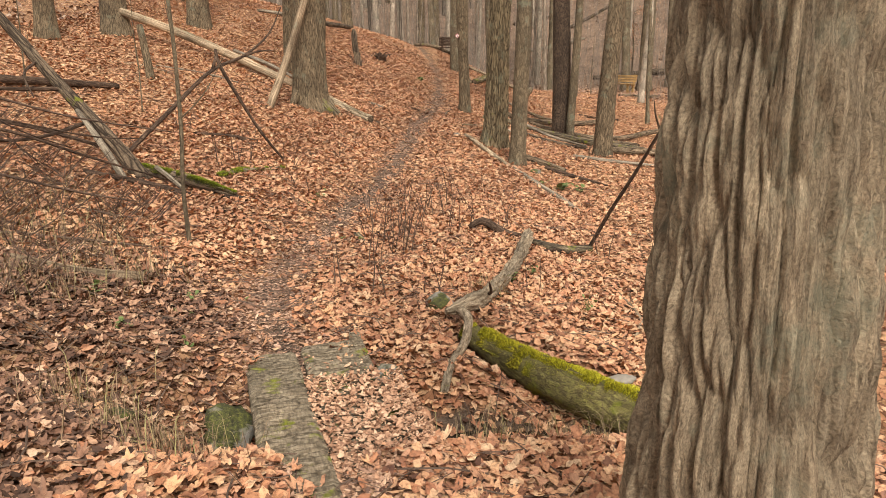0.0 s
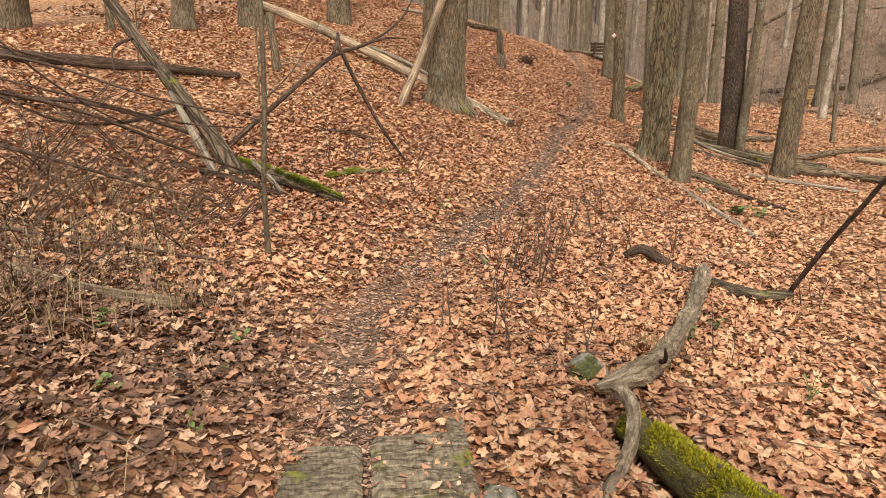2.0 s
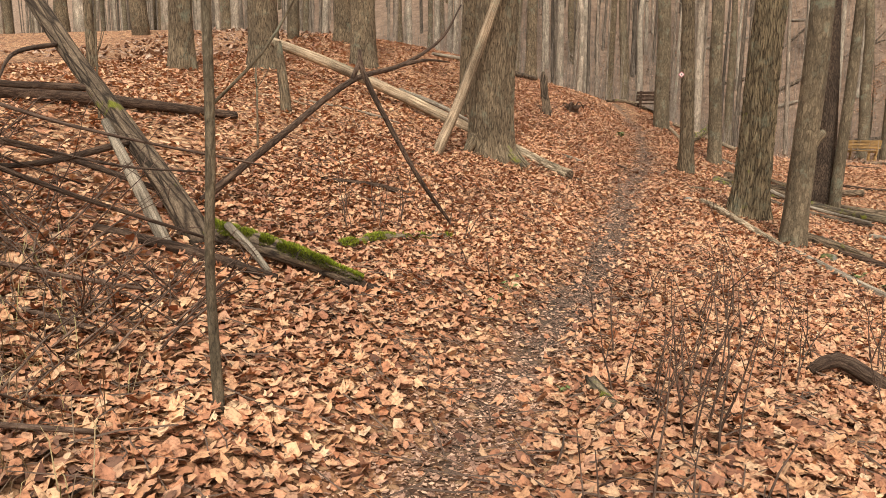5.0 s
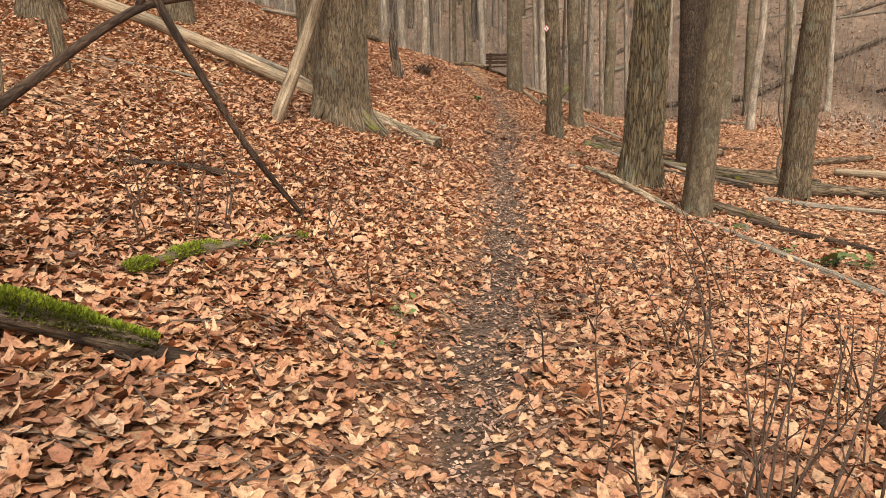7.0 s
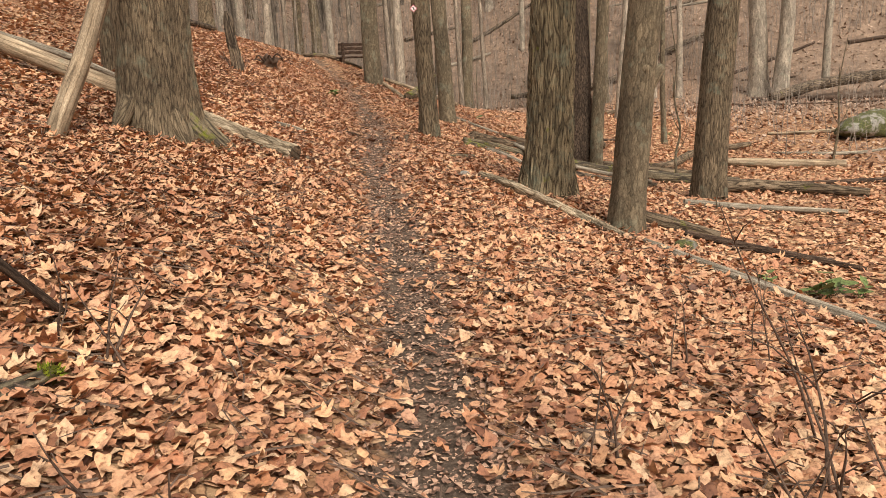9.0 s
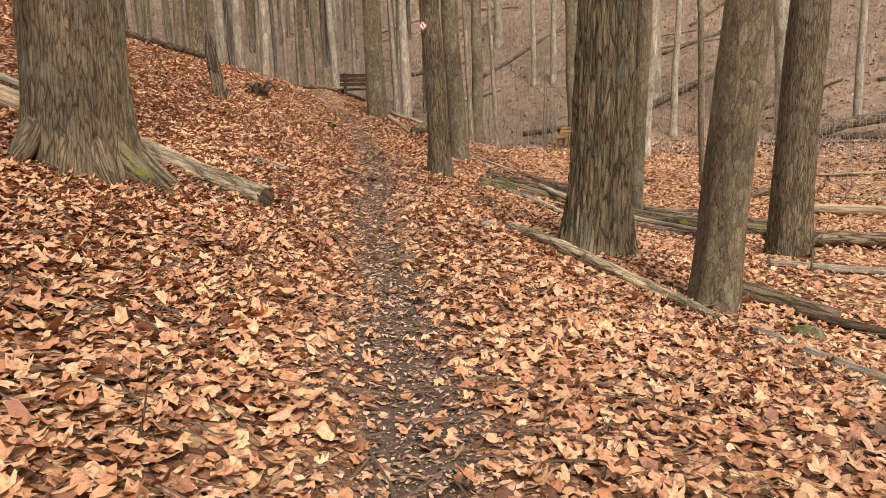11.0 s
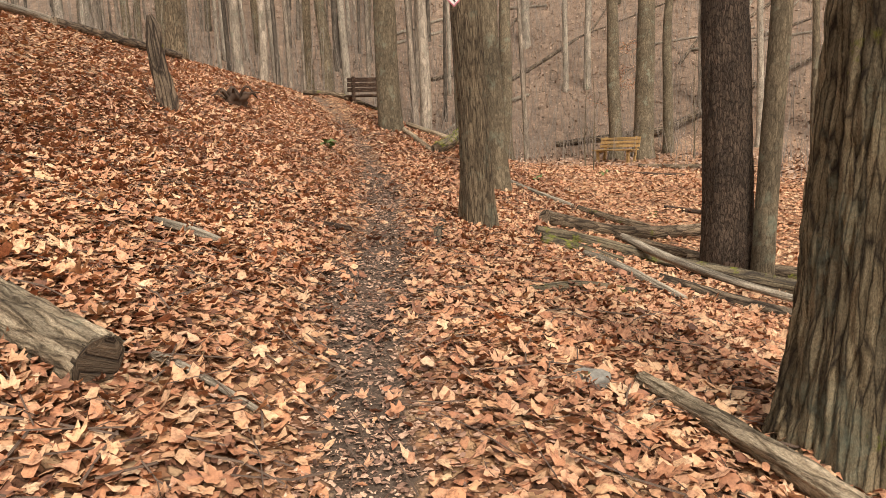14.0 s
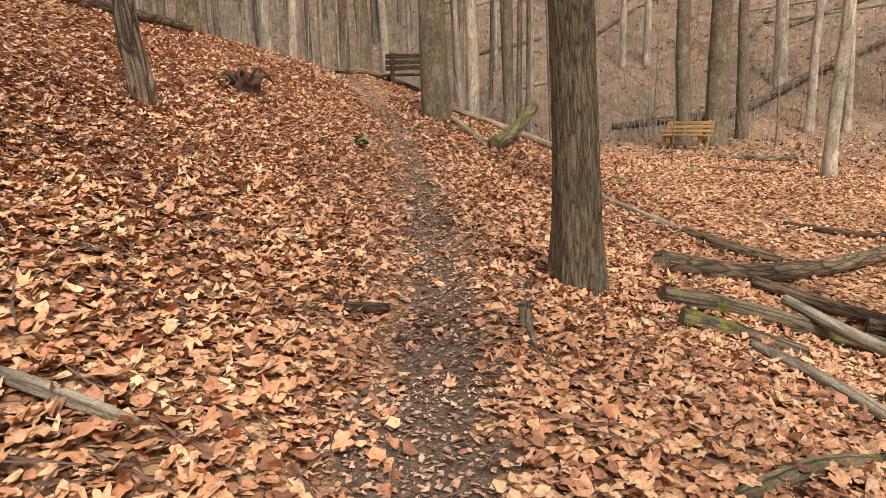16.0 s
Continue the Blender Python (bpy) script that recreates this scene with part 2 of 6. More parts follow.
WOOD_GREY = bark("silvered_wood", (0.11, 0.092, 0.07), (0.27, 0.225, 0.17), (0.42, 0.365, 0.285), 40, 0.07, 0.6, warp=0.012, crack_gap=0.5)
WOOD_DARK = bark("dark_damp_wood", (0.022, 0.013, 0.009), (0.085, 0.053, 0.036), (0.17, 0.115, 0.08), 40, 0.2, 0.9, vary=0.45, crack_gap=0.4)
WOOD_ROT = bark("rotten_wood", (0.035, 0.025, 0.018), (0.13, 0.095, 0.065), (0.27, 0.205, 0.14), 24, 0.2, 0.9, moss=0.08)
MOSSY = bark("moss_covered_bark", (0.05, 0.04, 0.03), (0.16, 0.125, 0.08), (0.28, 0.23, 0.15), 24, 0.12, 0.8, moss=0.26)
MOSS_LOG = bark("thick_moss", (0.05, 0.038, 0.02), (0.15, 0.125, 0.05), (0.25, 0.23, 0.07), 40, 0.5, 0.9, moss=0.3, crack_gap=0.3)
TWIG = bark("twig_bark", (0.045, 0.028, 0.02), (0.11, 0.07, 0.05), (0.18, 0.13, 0.10), 60, 0.2, 0.2, crack_gap=0.35)
CUT_END = bark("sawn_end_grain", (0.22, 0.16, 0.10), (0.38, 0.29, 0.19), (0.5, 0.4, 0.28), 20, 1.0, 0.3, crack_gap=0.35)
BENCH_WOOD = bark("honey_varnished_timber", (0.26, 0.15, 0.055), (0.40, 0.25, 0.10), (0.5, 0.33, 0.14), 30, 0.06, 0.15, crack_gap=0.35)
PLANK = bark("weathered_grey_plank", (0.06, 0.046, 0.03), (0.185, 0.148, 0.102), (0.31, 0.258, 0.186), 13, 3.2, 0.6, moss=0.26, crack_gap=0.5, warp=0.014, plate=0.15)


def ground_material():
    m, n, l, b = material("leaf_mould")
    pos = n.new("ShaderNodeNewGeometry").outputs["Position"]
    # a bed of leaves that are too small or too deep to be told apart
    cells = n.new("ShaderNodeTexVoronoi")
    cells.inputs["Scale"].default_value, cells.inputs["Randomness"].default_value = 15.0, 1.0
    bent = noise_node(n, l, pos, 6.0, 3.0)
    w = n.new("ShaderNodeVectorMath")
    w.operation = "MULTIPLY_ADD"
    l.new(bent.outputs["Color"], w.inputs[0])
    w.inputs[1].default_value = (0.12, 0.12, 0.12)
    l.new(pos, w.inputs[2])
    l.new(w.outputs[0], cells.inputs["Vector"])
    pick = n.new("ShaderNodeSeparateColor")
    l.new(cells.outputs["Color"], pick.inputs[0])
    leafy = ramp(n, [(0.0, (0.13, 0.061, 0.034)), (0.25, (0.30, 0.148, 0.08)), (0.55, (0.44, 0.23, 0.122)), (0.8, (0.52, 0.31, 0.17)), (1.0, (0.6, 0.405, 0.24))])
    l.new(pick.outputs[0], leafy.inputs[0])
    # shade in the gaps between leaves, put into the colour as dark cell edges
    gaps = n.new("ShaderNodeTexVoronoi")
    gaps.feature = "DISTANCE_TO_EDGE"
    gaps.inputs["Scale"].default_value = 15.0
    l.new(w.outputs[0], gaps.inputs["Vector"])
    crack_gap = ramp(n, [(0.0, (0.25, 0.22, 0.2)), (0.1, (1, 1, 1))])
    l.new(gaps.outputs["Distance"], crack_gap.inputs[0])
    broad = noise_node(n, l, pos, 0.35, 5.0)
    damp = ramp(n, [(0.3, (0.72, 0.68, 0.68)), (0.65, (1.05, 1.04, 1.02))])
    l.new(broad.outputs["Fac"], damp.inputs[0])
    litter = mixed(n, l, 1.0, leafy.outputs[0], damp.outputs[0], "MULTIPLY")
    litter = mixed(n, l, 1.0, litter, crack_gap.outputs[0], "MULTIPLY")
    # a greyer bed of leaves and earth on the far hillside
    old = n.new("ShaderNodeAttribute")
    old.attribute_name = "greyed"
    mull = noise_node(n, l, pos, 1.6, 7.0, 0.75)
    grey = ramp(n, [(0.3, (0.085, 0.062, 0.047)), (0.5, (0.2, 0.142, 0.103)), (0.72, (0.36, 0.262, 0.19))])
    l.new(mull.outputs["Fac"], grey.inputs[0])
    litter = mixed(n, l, old.outputs["Fac"], litter, grey.outputs[0])
    # bare trodden earth where the trail's attribute says so
    at = n.new("ShaderNodeAttribute")
    at.attribute_name = "worn"
    grit = noise_node(n, l, pos, 45.0, 6.0, 0.75)
    earth = ramp(n, [(0.25, (0.045, 0.031, 0.022)), (0.5, (0.115, 0.08, 0.058)), (0.75, (0.26, 0.186, 0.136))])
    l.new(grit.outputs["Fac"], earth.inputs[0])
    edge = noise_node(n, l, pos, 5.0, 5.0, 0.7)
    add = n.new("ShaderNodeMath")
    add.operation = "MULTIPLY_ADD"
    l.new(edge.outputs["Fac"], add.inputs[0])
    add.inputs[1].default_value = 0.9
    l.new(at.outputs["Fac"], add.inputs[2])
    keep = ramp(n, [(0.82, (0, 0, 0)), (1.04, (1, 1, 1))])
    l.new(add.outputs[0], keep.inputs[0])
    c = mixed(n, l, keep.outputs[0], litter, earth.outputs[0])
    l.new(c, b.inputs["Base Color"])
    b.inputs["Roughness"].default_value = 0.85
    b.inputs["Specular IOR Level"].default_value = 0.25
    bump = n.new("ShaderNodeBump")
    bump.inputs["Strength"].default_value, bump.inputs["Distance"].default_value = 0.9, 0.05
    h = mixed(n, l, 0.5, cells.outputs["Distance"], grit.outputs["Fac"])
    l.new(h, bump.inputs["Height"])
    l.new(bump.outputs[0], b.inputs["Normal"])
    return m


def plain(name, color, rough=0.7, metal=0.0):
    m, n, l, b = material(name)
    pos = n.new("ShaderNodeNewGeometry").outputs["Position"]
    s = noise_node(n, l, pos, 25.0, 4.0)
    k = ramp(n, [(0.3, tuple(c * 0.75 for c in color)), (0.7, tuple(min(1, c * 1.12) for c in color))])
    l.new(s.outputs["Fac"], k.inputs[0])
    l.new(k.outputs[0], b.inputs["Base Color"])
    b.inputs["Roughness"].default_value, b.inputs["Metallic"].default_value = rough, metal
    return m


def stone_material(name, moss):
    m, n, l, b = material(name)
    pos = n.new("ShaderNodeNewGeometry")
    s = noise_node(n, l, pos.outputs["Position"], 14.0, 6.0, 0.7)
    k = ramp(n, [(0.3, (0.11, 0.10, 0.085)), (0.55, (0.24, 0.22, 0.19)), (0.75, (0.36, 0.335, 0.29))])
    l.new(s.outputs["Fac"], k.inputs[0])
    f = noise_node(n, l, pos.outputs["Position"], 5.0, 4.0)
    keep = ramp(n, [(0.66 - moss * 0.5, (0, 0, 0)), (0.72 - moss * 0.45, (1, 1, 1))])
    l.new(f.outputs["Fac"], keep.inputs[0])
    t = noise_node(n, l, pos.outputs["Position"], 36.0, 7.0, 0.75)
    g = ramp(n, [(0.35, (0.012, 0.012, 0.005)), (0.52, (0.06, 0.062, 0.014)), (0.68, (0.16, 0.165, 0.03))])
    l.new(t.outputs["Fac"], g.inputs[0])
    l.new(mixed(n, l, keep.outputs[0], k.outputs[0], g.outputs[0]), b.inputs["Base Color"])
    b.inputs["Roughness"].default_value = 0.85
    bump = n.new("ShaderNodeBump")
    bump.inputs["Strength"].default_value, bump.inputs["Distance"].default_value = 0.6, 0.02
    l.new(s.outputs["Fac"], bump.inputs["Height"])
    l.new(bump.outputs[0], b.inputs["Normal"])
    return m


GROUND = ground_material()
STONE = stone_material("grey_stone", 0.1)
STONE_MOSS = stone_material("mossy_stone", 0.5)
WATER, _n, _l, _b = material("stream_water")
_b.inputs["Base Color"].default_value = (0.03, 0.024, 0.018, 1)
_b.inputs["Roughness"].default_value = 0.08
_rip = noise_node(_n, _l, _n.new("ShaderNodeNewGeometry").outputs["Position"], 9.0, 3.0)
_bmp = _n.new("ShaderNodeBump")
_bmp.inputs["Strength"].default_value, _bmp.inputs["Distance"].default_value = 0.25, 0.02
_l.new(_rip.outputs["Fac"], _bmp.inputs["Height"])
_l.new(_bmp.outputs[0], _b.inputs["Normal"])
BLAZE_WHITE = plain("white_plastic", (0.78, 0.70, 0.68), 0.5)
BLAZE_RED = plain("red_paint", (0.55, 0.16, 0.20), 0.5)
BLAZE_YELLOW = plain("yellow_paint", (0.72, 0.60, 0.08), 0.6)


# ---- the lie of the land ----
def spline(knots, t):
    """A smooth curve through a few (t, value) knots."""
    if t <= knots[0][0]:
        return knots[0][1]
    if t >= knots[-1][0]:
        return knots[-1][1]
    i = 0
    while knots[i + 1][0] < t:
        i += 1
    (t0, a), (t1, b) = knots[i], knots[i + 1]
    h = t1 - t0
    ma = (b - knots[i - 1][1]) / (t1 - knots[i - 1][0]) if i else (b - a) / h
    mb = (knots[i + 2][1] - a) / (knots[i + 2][0] - t0) if i + 2 < len(knots) else (b - a) / h
    u = (t - t0) / h
    return (a * (1 + 2 * u) * (1 - u) ** 2 + ma * h * u * (1 - u) ** 2 + b * u * u * (3 - 2 * u) + mb * h * u * u * (u - 1))


def smooth(a, b, x):
    u = min(1.0, max(0.0, (x - a) / (b - a)))
    return u * u * (3 - 2 * u)


# the trail: where it runs, how high it lies, and how the ground falls away on both sides
TRAIL_X = [(-12, 0.6), (-4, 0.2), (0, -0.1), (3, -0.42), (4, -0.78), (5, -1.12), (6.2, -1.55), (7.6, -1.72), (10.3, -1.45), (12.3, -1.2), (16, -0.88), (19.7, -0.68), (22.4, -0.33), (26, -0.15), (30, -0.2), (33, -0.5), (37, -1.3), (45, -2.5)]
TRAIL_Z = [(-12, 0.8), (-4, 0.45), (0, 0.1), (2, -0.2), (3.2, -0.42), (5, -0.47), (6.5, -0.52), (8, -0.57), (10.3, -0.585), (12.3, -0.55), (16, -0.36), (17.3, -0.27), (18.8, -0.1), (20.8, 0.04), (22.4, 0.14), (25.8, 0.42), (30, 1.08), (32, 1.45), (34, 1.95), (36, 2.3), (38, 2.35), (42, 1.7), (48, 1.2), (60, 1.0)]
LEFT = [(-12, 0.2), (4, 0.26), (8, 0.29), (14, 0.32), (21, 0.37), (27, 0.46), (32, 0.4), (36, 0.3), (60, 0.25)]
RIGHT = [(-12, 0.12), (4, 0.12), (8, 0.11), (12, 0.16), (16, 0.19), (18, 0.16), (20, 0.22), (24, 0.27), (26, 0.25), (29, 0.26), (32, 0.3), (35, 0.45), (40, 0.5), (60, 0.2)]
FLOOR = [(-12, -0.9), (4, -1.0), (12, -1.12), (20, -1.15), (24, -1.02), (28, -0.62), (31, -0.38), (42, -0.16), (60, 0.5)]


def ditch(x):
    return 4.05 + 0.22 * (x + 1.0)


def ground(x, y):
    """The height of the woodland floor."""
    d = x - spline(TRAIL_X, y)
    z = spline(TRAIL_Z, y)
    if d < 0:
        run = max(0.0, -d - 0.25)
        s = spline(LEFT, y)
        z += 0.08 * (1 - math.exp(-run / 0.3))
        z += s * run if run < 4.5 else s * (4.5 + 3.8 * (1 - math.exp(-(run - 4.5) / 3.8)))
    else:
        run = max(0.0, d - 0.3)
        bottom = spline(FLOOR, y)
        drop = max(0.0, z - bottom)
        fall = spline(RIGHT, y) * run * (0.8 + 0.45 * smooth(0.8, 3.5, run))
        z -= drop * math.tanh(fall / drop) if drop > 0.05 else 0.0
    # the worn tread
    z += 0.04 - 0.05 * math.exp(-(d / 0.28) ** 2)
    # the stream's bed
    q = (y - ditch(x)) / 0.42
    z -= 0.38 * math.exp(-q * q) * smooth(7, 3, abs(x + 0.5)) * (0.35 + 0.65 * smooth(-2.2, -1.2, x))
    z -= 0.22 * math.exp(-((x + 1.32) / 0.26) ** 2 - ((y - 3.5) / 0.45) ** 2)
    # the hollow on the stream's side of the mossy log
    off = (y - 5.95 + 1.15 * (x - 0.12)) / 1.52
    z -= 0.27 * math.exp(-((off + 0.17) / 0.27) ** 2) * smooth(-0.1, 0.25, x) * (1 - 0.72 * smooth(0.6, 1.15, x)) * smooth(2.2, 1.4, x)
    # the far hillside beyond the valley
    foot = 46 + 0.25 * max(0.0, -x - 2) - 0.62 * max(0.0, x - 9)
    rise = y - foot
    if rise > 0:
        z += 0.62 * rise * rise / (rise + 6)
    return z


def spread(dense, far):
    """Grid lines: even inside the dense stretch, ever wider outside it."""
    a, b, step = dense
    out = [a + i * step for i in range(int(round((b - a) / step)) + 1)]
    w, x = step, out[-1]
    while x < far:
        w *= 1.16
        x += w
        out.append(x)
    w, x = step, a
    low = []
    while x > -far:
        w *= 1.16
        x -= w
        low.append(x)
    return low[::-1] + out


def floor_height(x, y):
    """Ground with its small humps."""
    q = Vector((x, y, 0))
    return ground(x, y) + 0.035 * noise.noise(q * 1.1) + 0.015 * noise.noise(q * 4.3) + (0.5 * noise.noise(q * 0.11) if y > 52 else 0.0) * smooth(52, 60, y)


GX, GY = spread((-7.0, 7.0, 0.14), 420), spread((0.0, 36.0, 0.14), 420)
heights = np.array([[floor_height(x, y) for x in GX] for y in GY])
NX = len(GX)
verts = [(x, y, heights[j, i]) for j, y in enumerate(GY) for i, x in enumerate(GX)]
faces = [(j * NX + i, j * NX + i + 1, (j + 1) * NX + i + 1, (j + 1) * NX + i) for j in range(len(GY) - 1) for i in range(NX - 1)]
me = mesh_of("ground", verts, faces)
worn = me.attributes.new("worn", "FLOAT", "POINT")
wv = []
for x, y, z in verts:
    d = (x - spline(TRAIL_X, y)) / (0.36 + 0.08 * math.sin(y * 1.3))
    k = math.exp(-d * d) * (1.0 if -6 < y < 42 else 0.0)
    q = (y - ditch(x)) / 0.5
    wv.append(min(0.74, (0.5 + 0.24 * smooth(9, 12, y) * smooth(29, 24, y)) * k + 0.7 * math.exp(-q * q) * smooth(2.6, 1.6, abs(x - 1.2))))
worn.data.foreach_set("value", wv)
greyed = me.attributes.new("greyed", "FLOAT", "POINT")
greyed.data.foreach_set("value", [0.85 * max(smooth(41, 47, y), smooth(12, 20, x) * smooth(20, 34, y)) for x, y, z in verts])
tagged(part("ground", me, GROUND), "woodland floor covered in brown fallen leaves", "ground", kind="structure")


def rest(x, y, h=0.0):
    """A place on the ground, h above it."""
    return Vector((x, y, floor_height(x, y) + h))


def heights_at(xs, ys):
    ix = np.clip(np.searchsorted(GX, xs) - 1, 0, NX - 2)
    iy = np.clip(np.searchsorted(GY, ys) - 1, 0, len(GY) - 2)
    gx, gy = np.array(GX), np.array(GY)
    u = (xs - gx[ix]) / (gx[ix + 1] - gx[ix])
    v = (ys - gy[iy]) / (gy[iy + 1] - gy[iy])
    return (heights[iy, ix] * (1 - u) * (1 - v) + heights[iy, ix + 1] * u * (1 - v) + heights[iy + 1, ix] * (1 - u) * v + heights[iy + 1, ix + 1] * u * v)


# ---- trees ----
FORE = (0.97, 2.12)
LEAN_A, LEAN_B, LEAN_D, LEAN_X, LEAN_BIG = (0.05, -0.04), (0.015, -0.12), (0.06, 0.0), (-0.02, 0.0), (0.03, 0.0)
DARK, SLIM = (3.66, 23.05), (3.86, 22.65)
MARK_X = (0.47, 22.5, 2.32)

def limb(name, start, way, length, r, seed, material, parent, sides=6):
    rng = random.Random(seed)
    pts, p, d = [Vector(start)], Vector(start), Vector(way).normalized()
    for i in range(5):
        d = (d + Vector((rng.uniform(-0.3, 0.3), rng.uniform(-0.3, 0.3), rng.uniform(0.0, 0.35)))).normalized()
        p = p + d * length / 5
        pts.append(p.copy())
    return part(name, tube(name, pts, [r, r * 0.8, r * 0.6, r * 0.42, r * 0.25, r * 0.08], sides, 0.4, 0.1, seed=seed), material, parent)


def plated(a, s, around, along, seed):
    """Long ridges of bark that part and meet again, with sharp furrows between them, from about -0.7 to 0.4."""
    c, si = math.cos(a), math.sin(a)
    w = 0.35 * noise.noise(Vector((c * 2.5, si * 2.5, s * 2.2 + seed)))
    q = Vector((c * around + w, si * around - w, s * along + seed * 3.7))
    d = noise.voronoi(q)[0]
    gap = min(1.0, (d[1] - d[0]) / 0.5)
    d2 = noise.voronoi(q * 2.3 + Vector((5, 1, 2)))[0]
    gap2 = min(1.0, (d2[1] - d2[0]) / 0.45)
    strand = noise.noise(Vector((c * around * 3.2, si * around * 3.2, s * along * 1.3 + seed)))
    return 0.68 * gap ** 0.5 + 0.3 * gap2 ** 0.6 + 0.26 * strand + 0.2 * noise.noise(q * 0.5) - 0.7


def tree(x, y, r, label, material, lean=(0.0, 0.0), height=13.0, flare=1.6, roots=5, seed=1, sides=22, step=0.16, ridge=0.06, group="", limbs=6, bend=0.0, name="tree", flare_height=0.35, furrows=7.0):
    """A leafless forest tree: a tapered trunk with a root flare, and bare limbs high up. lean: metres of drift a metre of height."""
    rng = random.Random(seed)
    z = min(floor_height(x + a, y + b) for a in (-r, r) for b in (-r, r))
    root = empty(name, (x, y, z), label, "tree", group)
    phase = rng.uniform(0, 6.28)

    def shape(a, s, rr):
        f = math.exp(-s / flare_height)
        lobes = 0.5 + 0.5 * math.cos(roots * a + phase + 0.7 * math.sin(2 * a + seed))
        rr *= 1 + f * ((flare - 1) * (0.35 + 0.9 * lobes))
        if ridge >= 0.07:
            return rr * (1 + ridge * plated(a, s, furrows, 2.4, seed) + 0.05 * noise.noise(Vector((math.cos(a), math.sin(a), s * 0.8 + seed * 3))))
        q = Vector((math.cos(a) * 2.2, math.sin(a) * 2.2, s * 0.35 + seed))
        rr *= 1 + ridge * noise.noise(q * 2.6) + 0.6 * ridge * noise.noise(q * 6.0) + 0.05 * noise.noise(Vector((math.cos(a), math.sin(a), s * 0.8 + seed * 3)))
        return rr

    pts, rad = [], []
    for i in range(7):
        s = (height + 0.15) * (i / 6) ** 1.3
        pts.append((lean[0] * s + bend * math.sin(s * 0.5) * 0.2 + rng.uniform(-0.02, 0.02) * i, lean[1] * s + rng.uniform(-0.02, 0.02) * i, s - 0.15))
        rad.append(r * (1.06 - 0.075 * s / 1.3 * 0.35 - 0.55 * (s / height) ** 2))
    if step < 0.15:
        # fine below, where it is seen close, plain above
        cum = [(0.0, 0)] + [(p[2] + 0.15, k) for k, p in enumerate(pts)][1:]
        cut = next(k for c, k in cum if c > 3.6)
        part("trunk", tube("trunk", pts[:cut + 1], rad[:cut + 1], sides, step, shape=shape), material, root)
        part("upper_trunk", tube("upper_trunk", pts[cut:], [q * 0.99 for q in rad[cut:]], 20, 0.4, 0.05, seed=seed), material, root)
    else:
        part("trunk", tube("trunk", pts, rad, sides, step, shape=shape), material, root)
    for i in range(limbs):
        s = height * rng.uniform(0.5, 0.98)
        a = rng.uniform(0, 6.28)
        k = s / height
        start = (lean[0] * s, lean[1] * s, s)
        limb("limb", start, (math.cos(a), math.sin(a), rng.uniform(0.5, 1.1)), rng.uniform(1.6, 3.6), r * (0.5 - 0.25 * k), seed * 31 + i, material, root)
    return root


def extra(root, name, mesh, material, label=""):
    return part(name, mesh, material, root, label)


# the trunk that is passed first, with deep stringy bark
fx, fy = FORE
fore = empty("tree", rest(fx, fy, -0.1), "broad old tree with deeply furrowed stringy grey bark", "tree")


def fore_shape(a, s, rr):
    rr *= 1 + 0.5 * math.exp(-s / 0.40) * (0.6 + 0.5 * math.cos(4 * a + 0.6)) + 0.08 * math.exp(-s / 1.1)
    return rr * (1 + 0.22 * plated(a + 0.10 * s, s, 5.6, 1.9, 0.0))


part("trunk", tube("trunk", [(0, 0, -0.1), (-0.01, 0, 0.8), (0.0, 0.0, 2.0), (0.02, 0.03, 3.2), (0.03, 0.05, 4.2)], [0.325, 0.31, 0.295, 0.285, 0.275], 330, 0.02, shape=fore_shape), BARK_FORE, fore)
part("upper_trunk", tube("upper_trunk", [(0.03, 0.05, 4.15), (0.06, 0.08, 8), (0.1, 0.1, 13)], [0.265, 0.2, 0.08], 24, 0.4, 0.08), BARK_FORE, fore)
for i in range(5):
    limb("limb", (0.05, 0.07, 7 + i * 1.1), (math.cos(i * 2.1), math.sin(i * 2.1), 0.7), 3.0, 0.09, 900 + i, BARK_FORE, fore)

tree(1.23, 17.87, 0.26, "mature maple with shaggy grey bark and spreading roots", BARK_MAPLE, LEAN_A, seed=3, sides=200, step=0.03, ridge=0.13, flare=1.65, roots=6, furrows=5.0)
TREE_B = tree(1.66, 16.55, 0.165, "grey-barked tree with a burl and broken side limb", BARK_BEECH, LEAN_B, seed=5, sides=32, step=0.08, ridge=0.05, flare=1.5)
zb = 1.72
extra(TREE_B, "burl", tube("burl", [(LEAN_B[0] * zb + 0.03, LEAN_B[1] * zb - 0.10, zb - 0.1), (LEAN_B[0] * zb + 0.03, LEAN_B[1] * zb - 0.13, zb), (LEAN_B[0] * zb + 0.03, LEAN_B[1] * zb - 0.1, zb + 0.1)], [0.03, 0.07, 0.03], 14, 0.05, 0.2), BARK_BEECH)
extra(TREE_B, "limb_stub", tube("limb_stub", [(LEAN_B[0] * zb + 0.05, LEAN_B[1] * zb - 0.02, zb - 0.25), (LEAN_B[0] * zb + 0.18, LEAN_B[1] * zb - 0.04, zb - 0.06), (LEAN_B[0] * zb + 0.26, LEAN_B[1] * zb - 0.04, zb + 0.0)], [0.09, 0.075, 0.05], 12, 0.05, 0.2), BARK_BEECH, "broken knotty limb stub")
tree(4.1, 19.05, 0.22, "straight grey-brown tree on the valley floor", BARK_GREY, LEAN_D, seed=7, sides=32, step=0.1, ridge=0.05, flare=1.35)
tree(*DARK, 0.265, "dark-barked cherry tree with scaly plates", BARK_DARK, (-0.01, 0.0), seed=9, sides=90, step=0.05, ridge=0.075, flare=1.3, furrows=7.0)
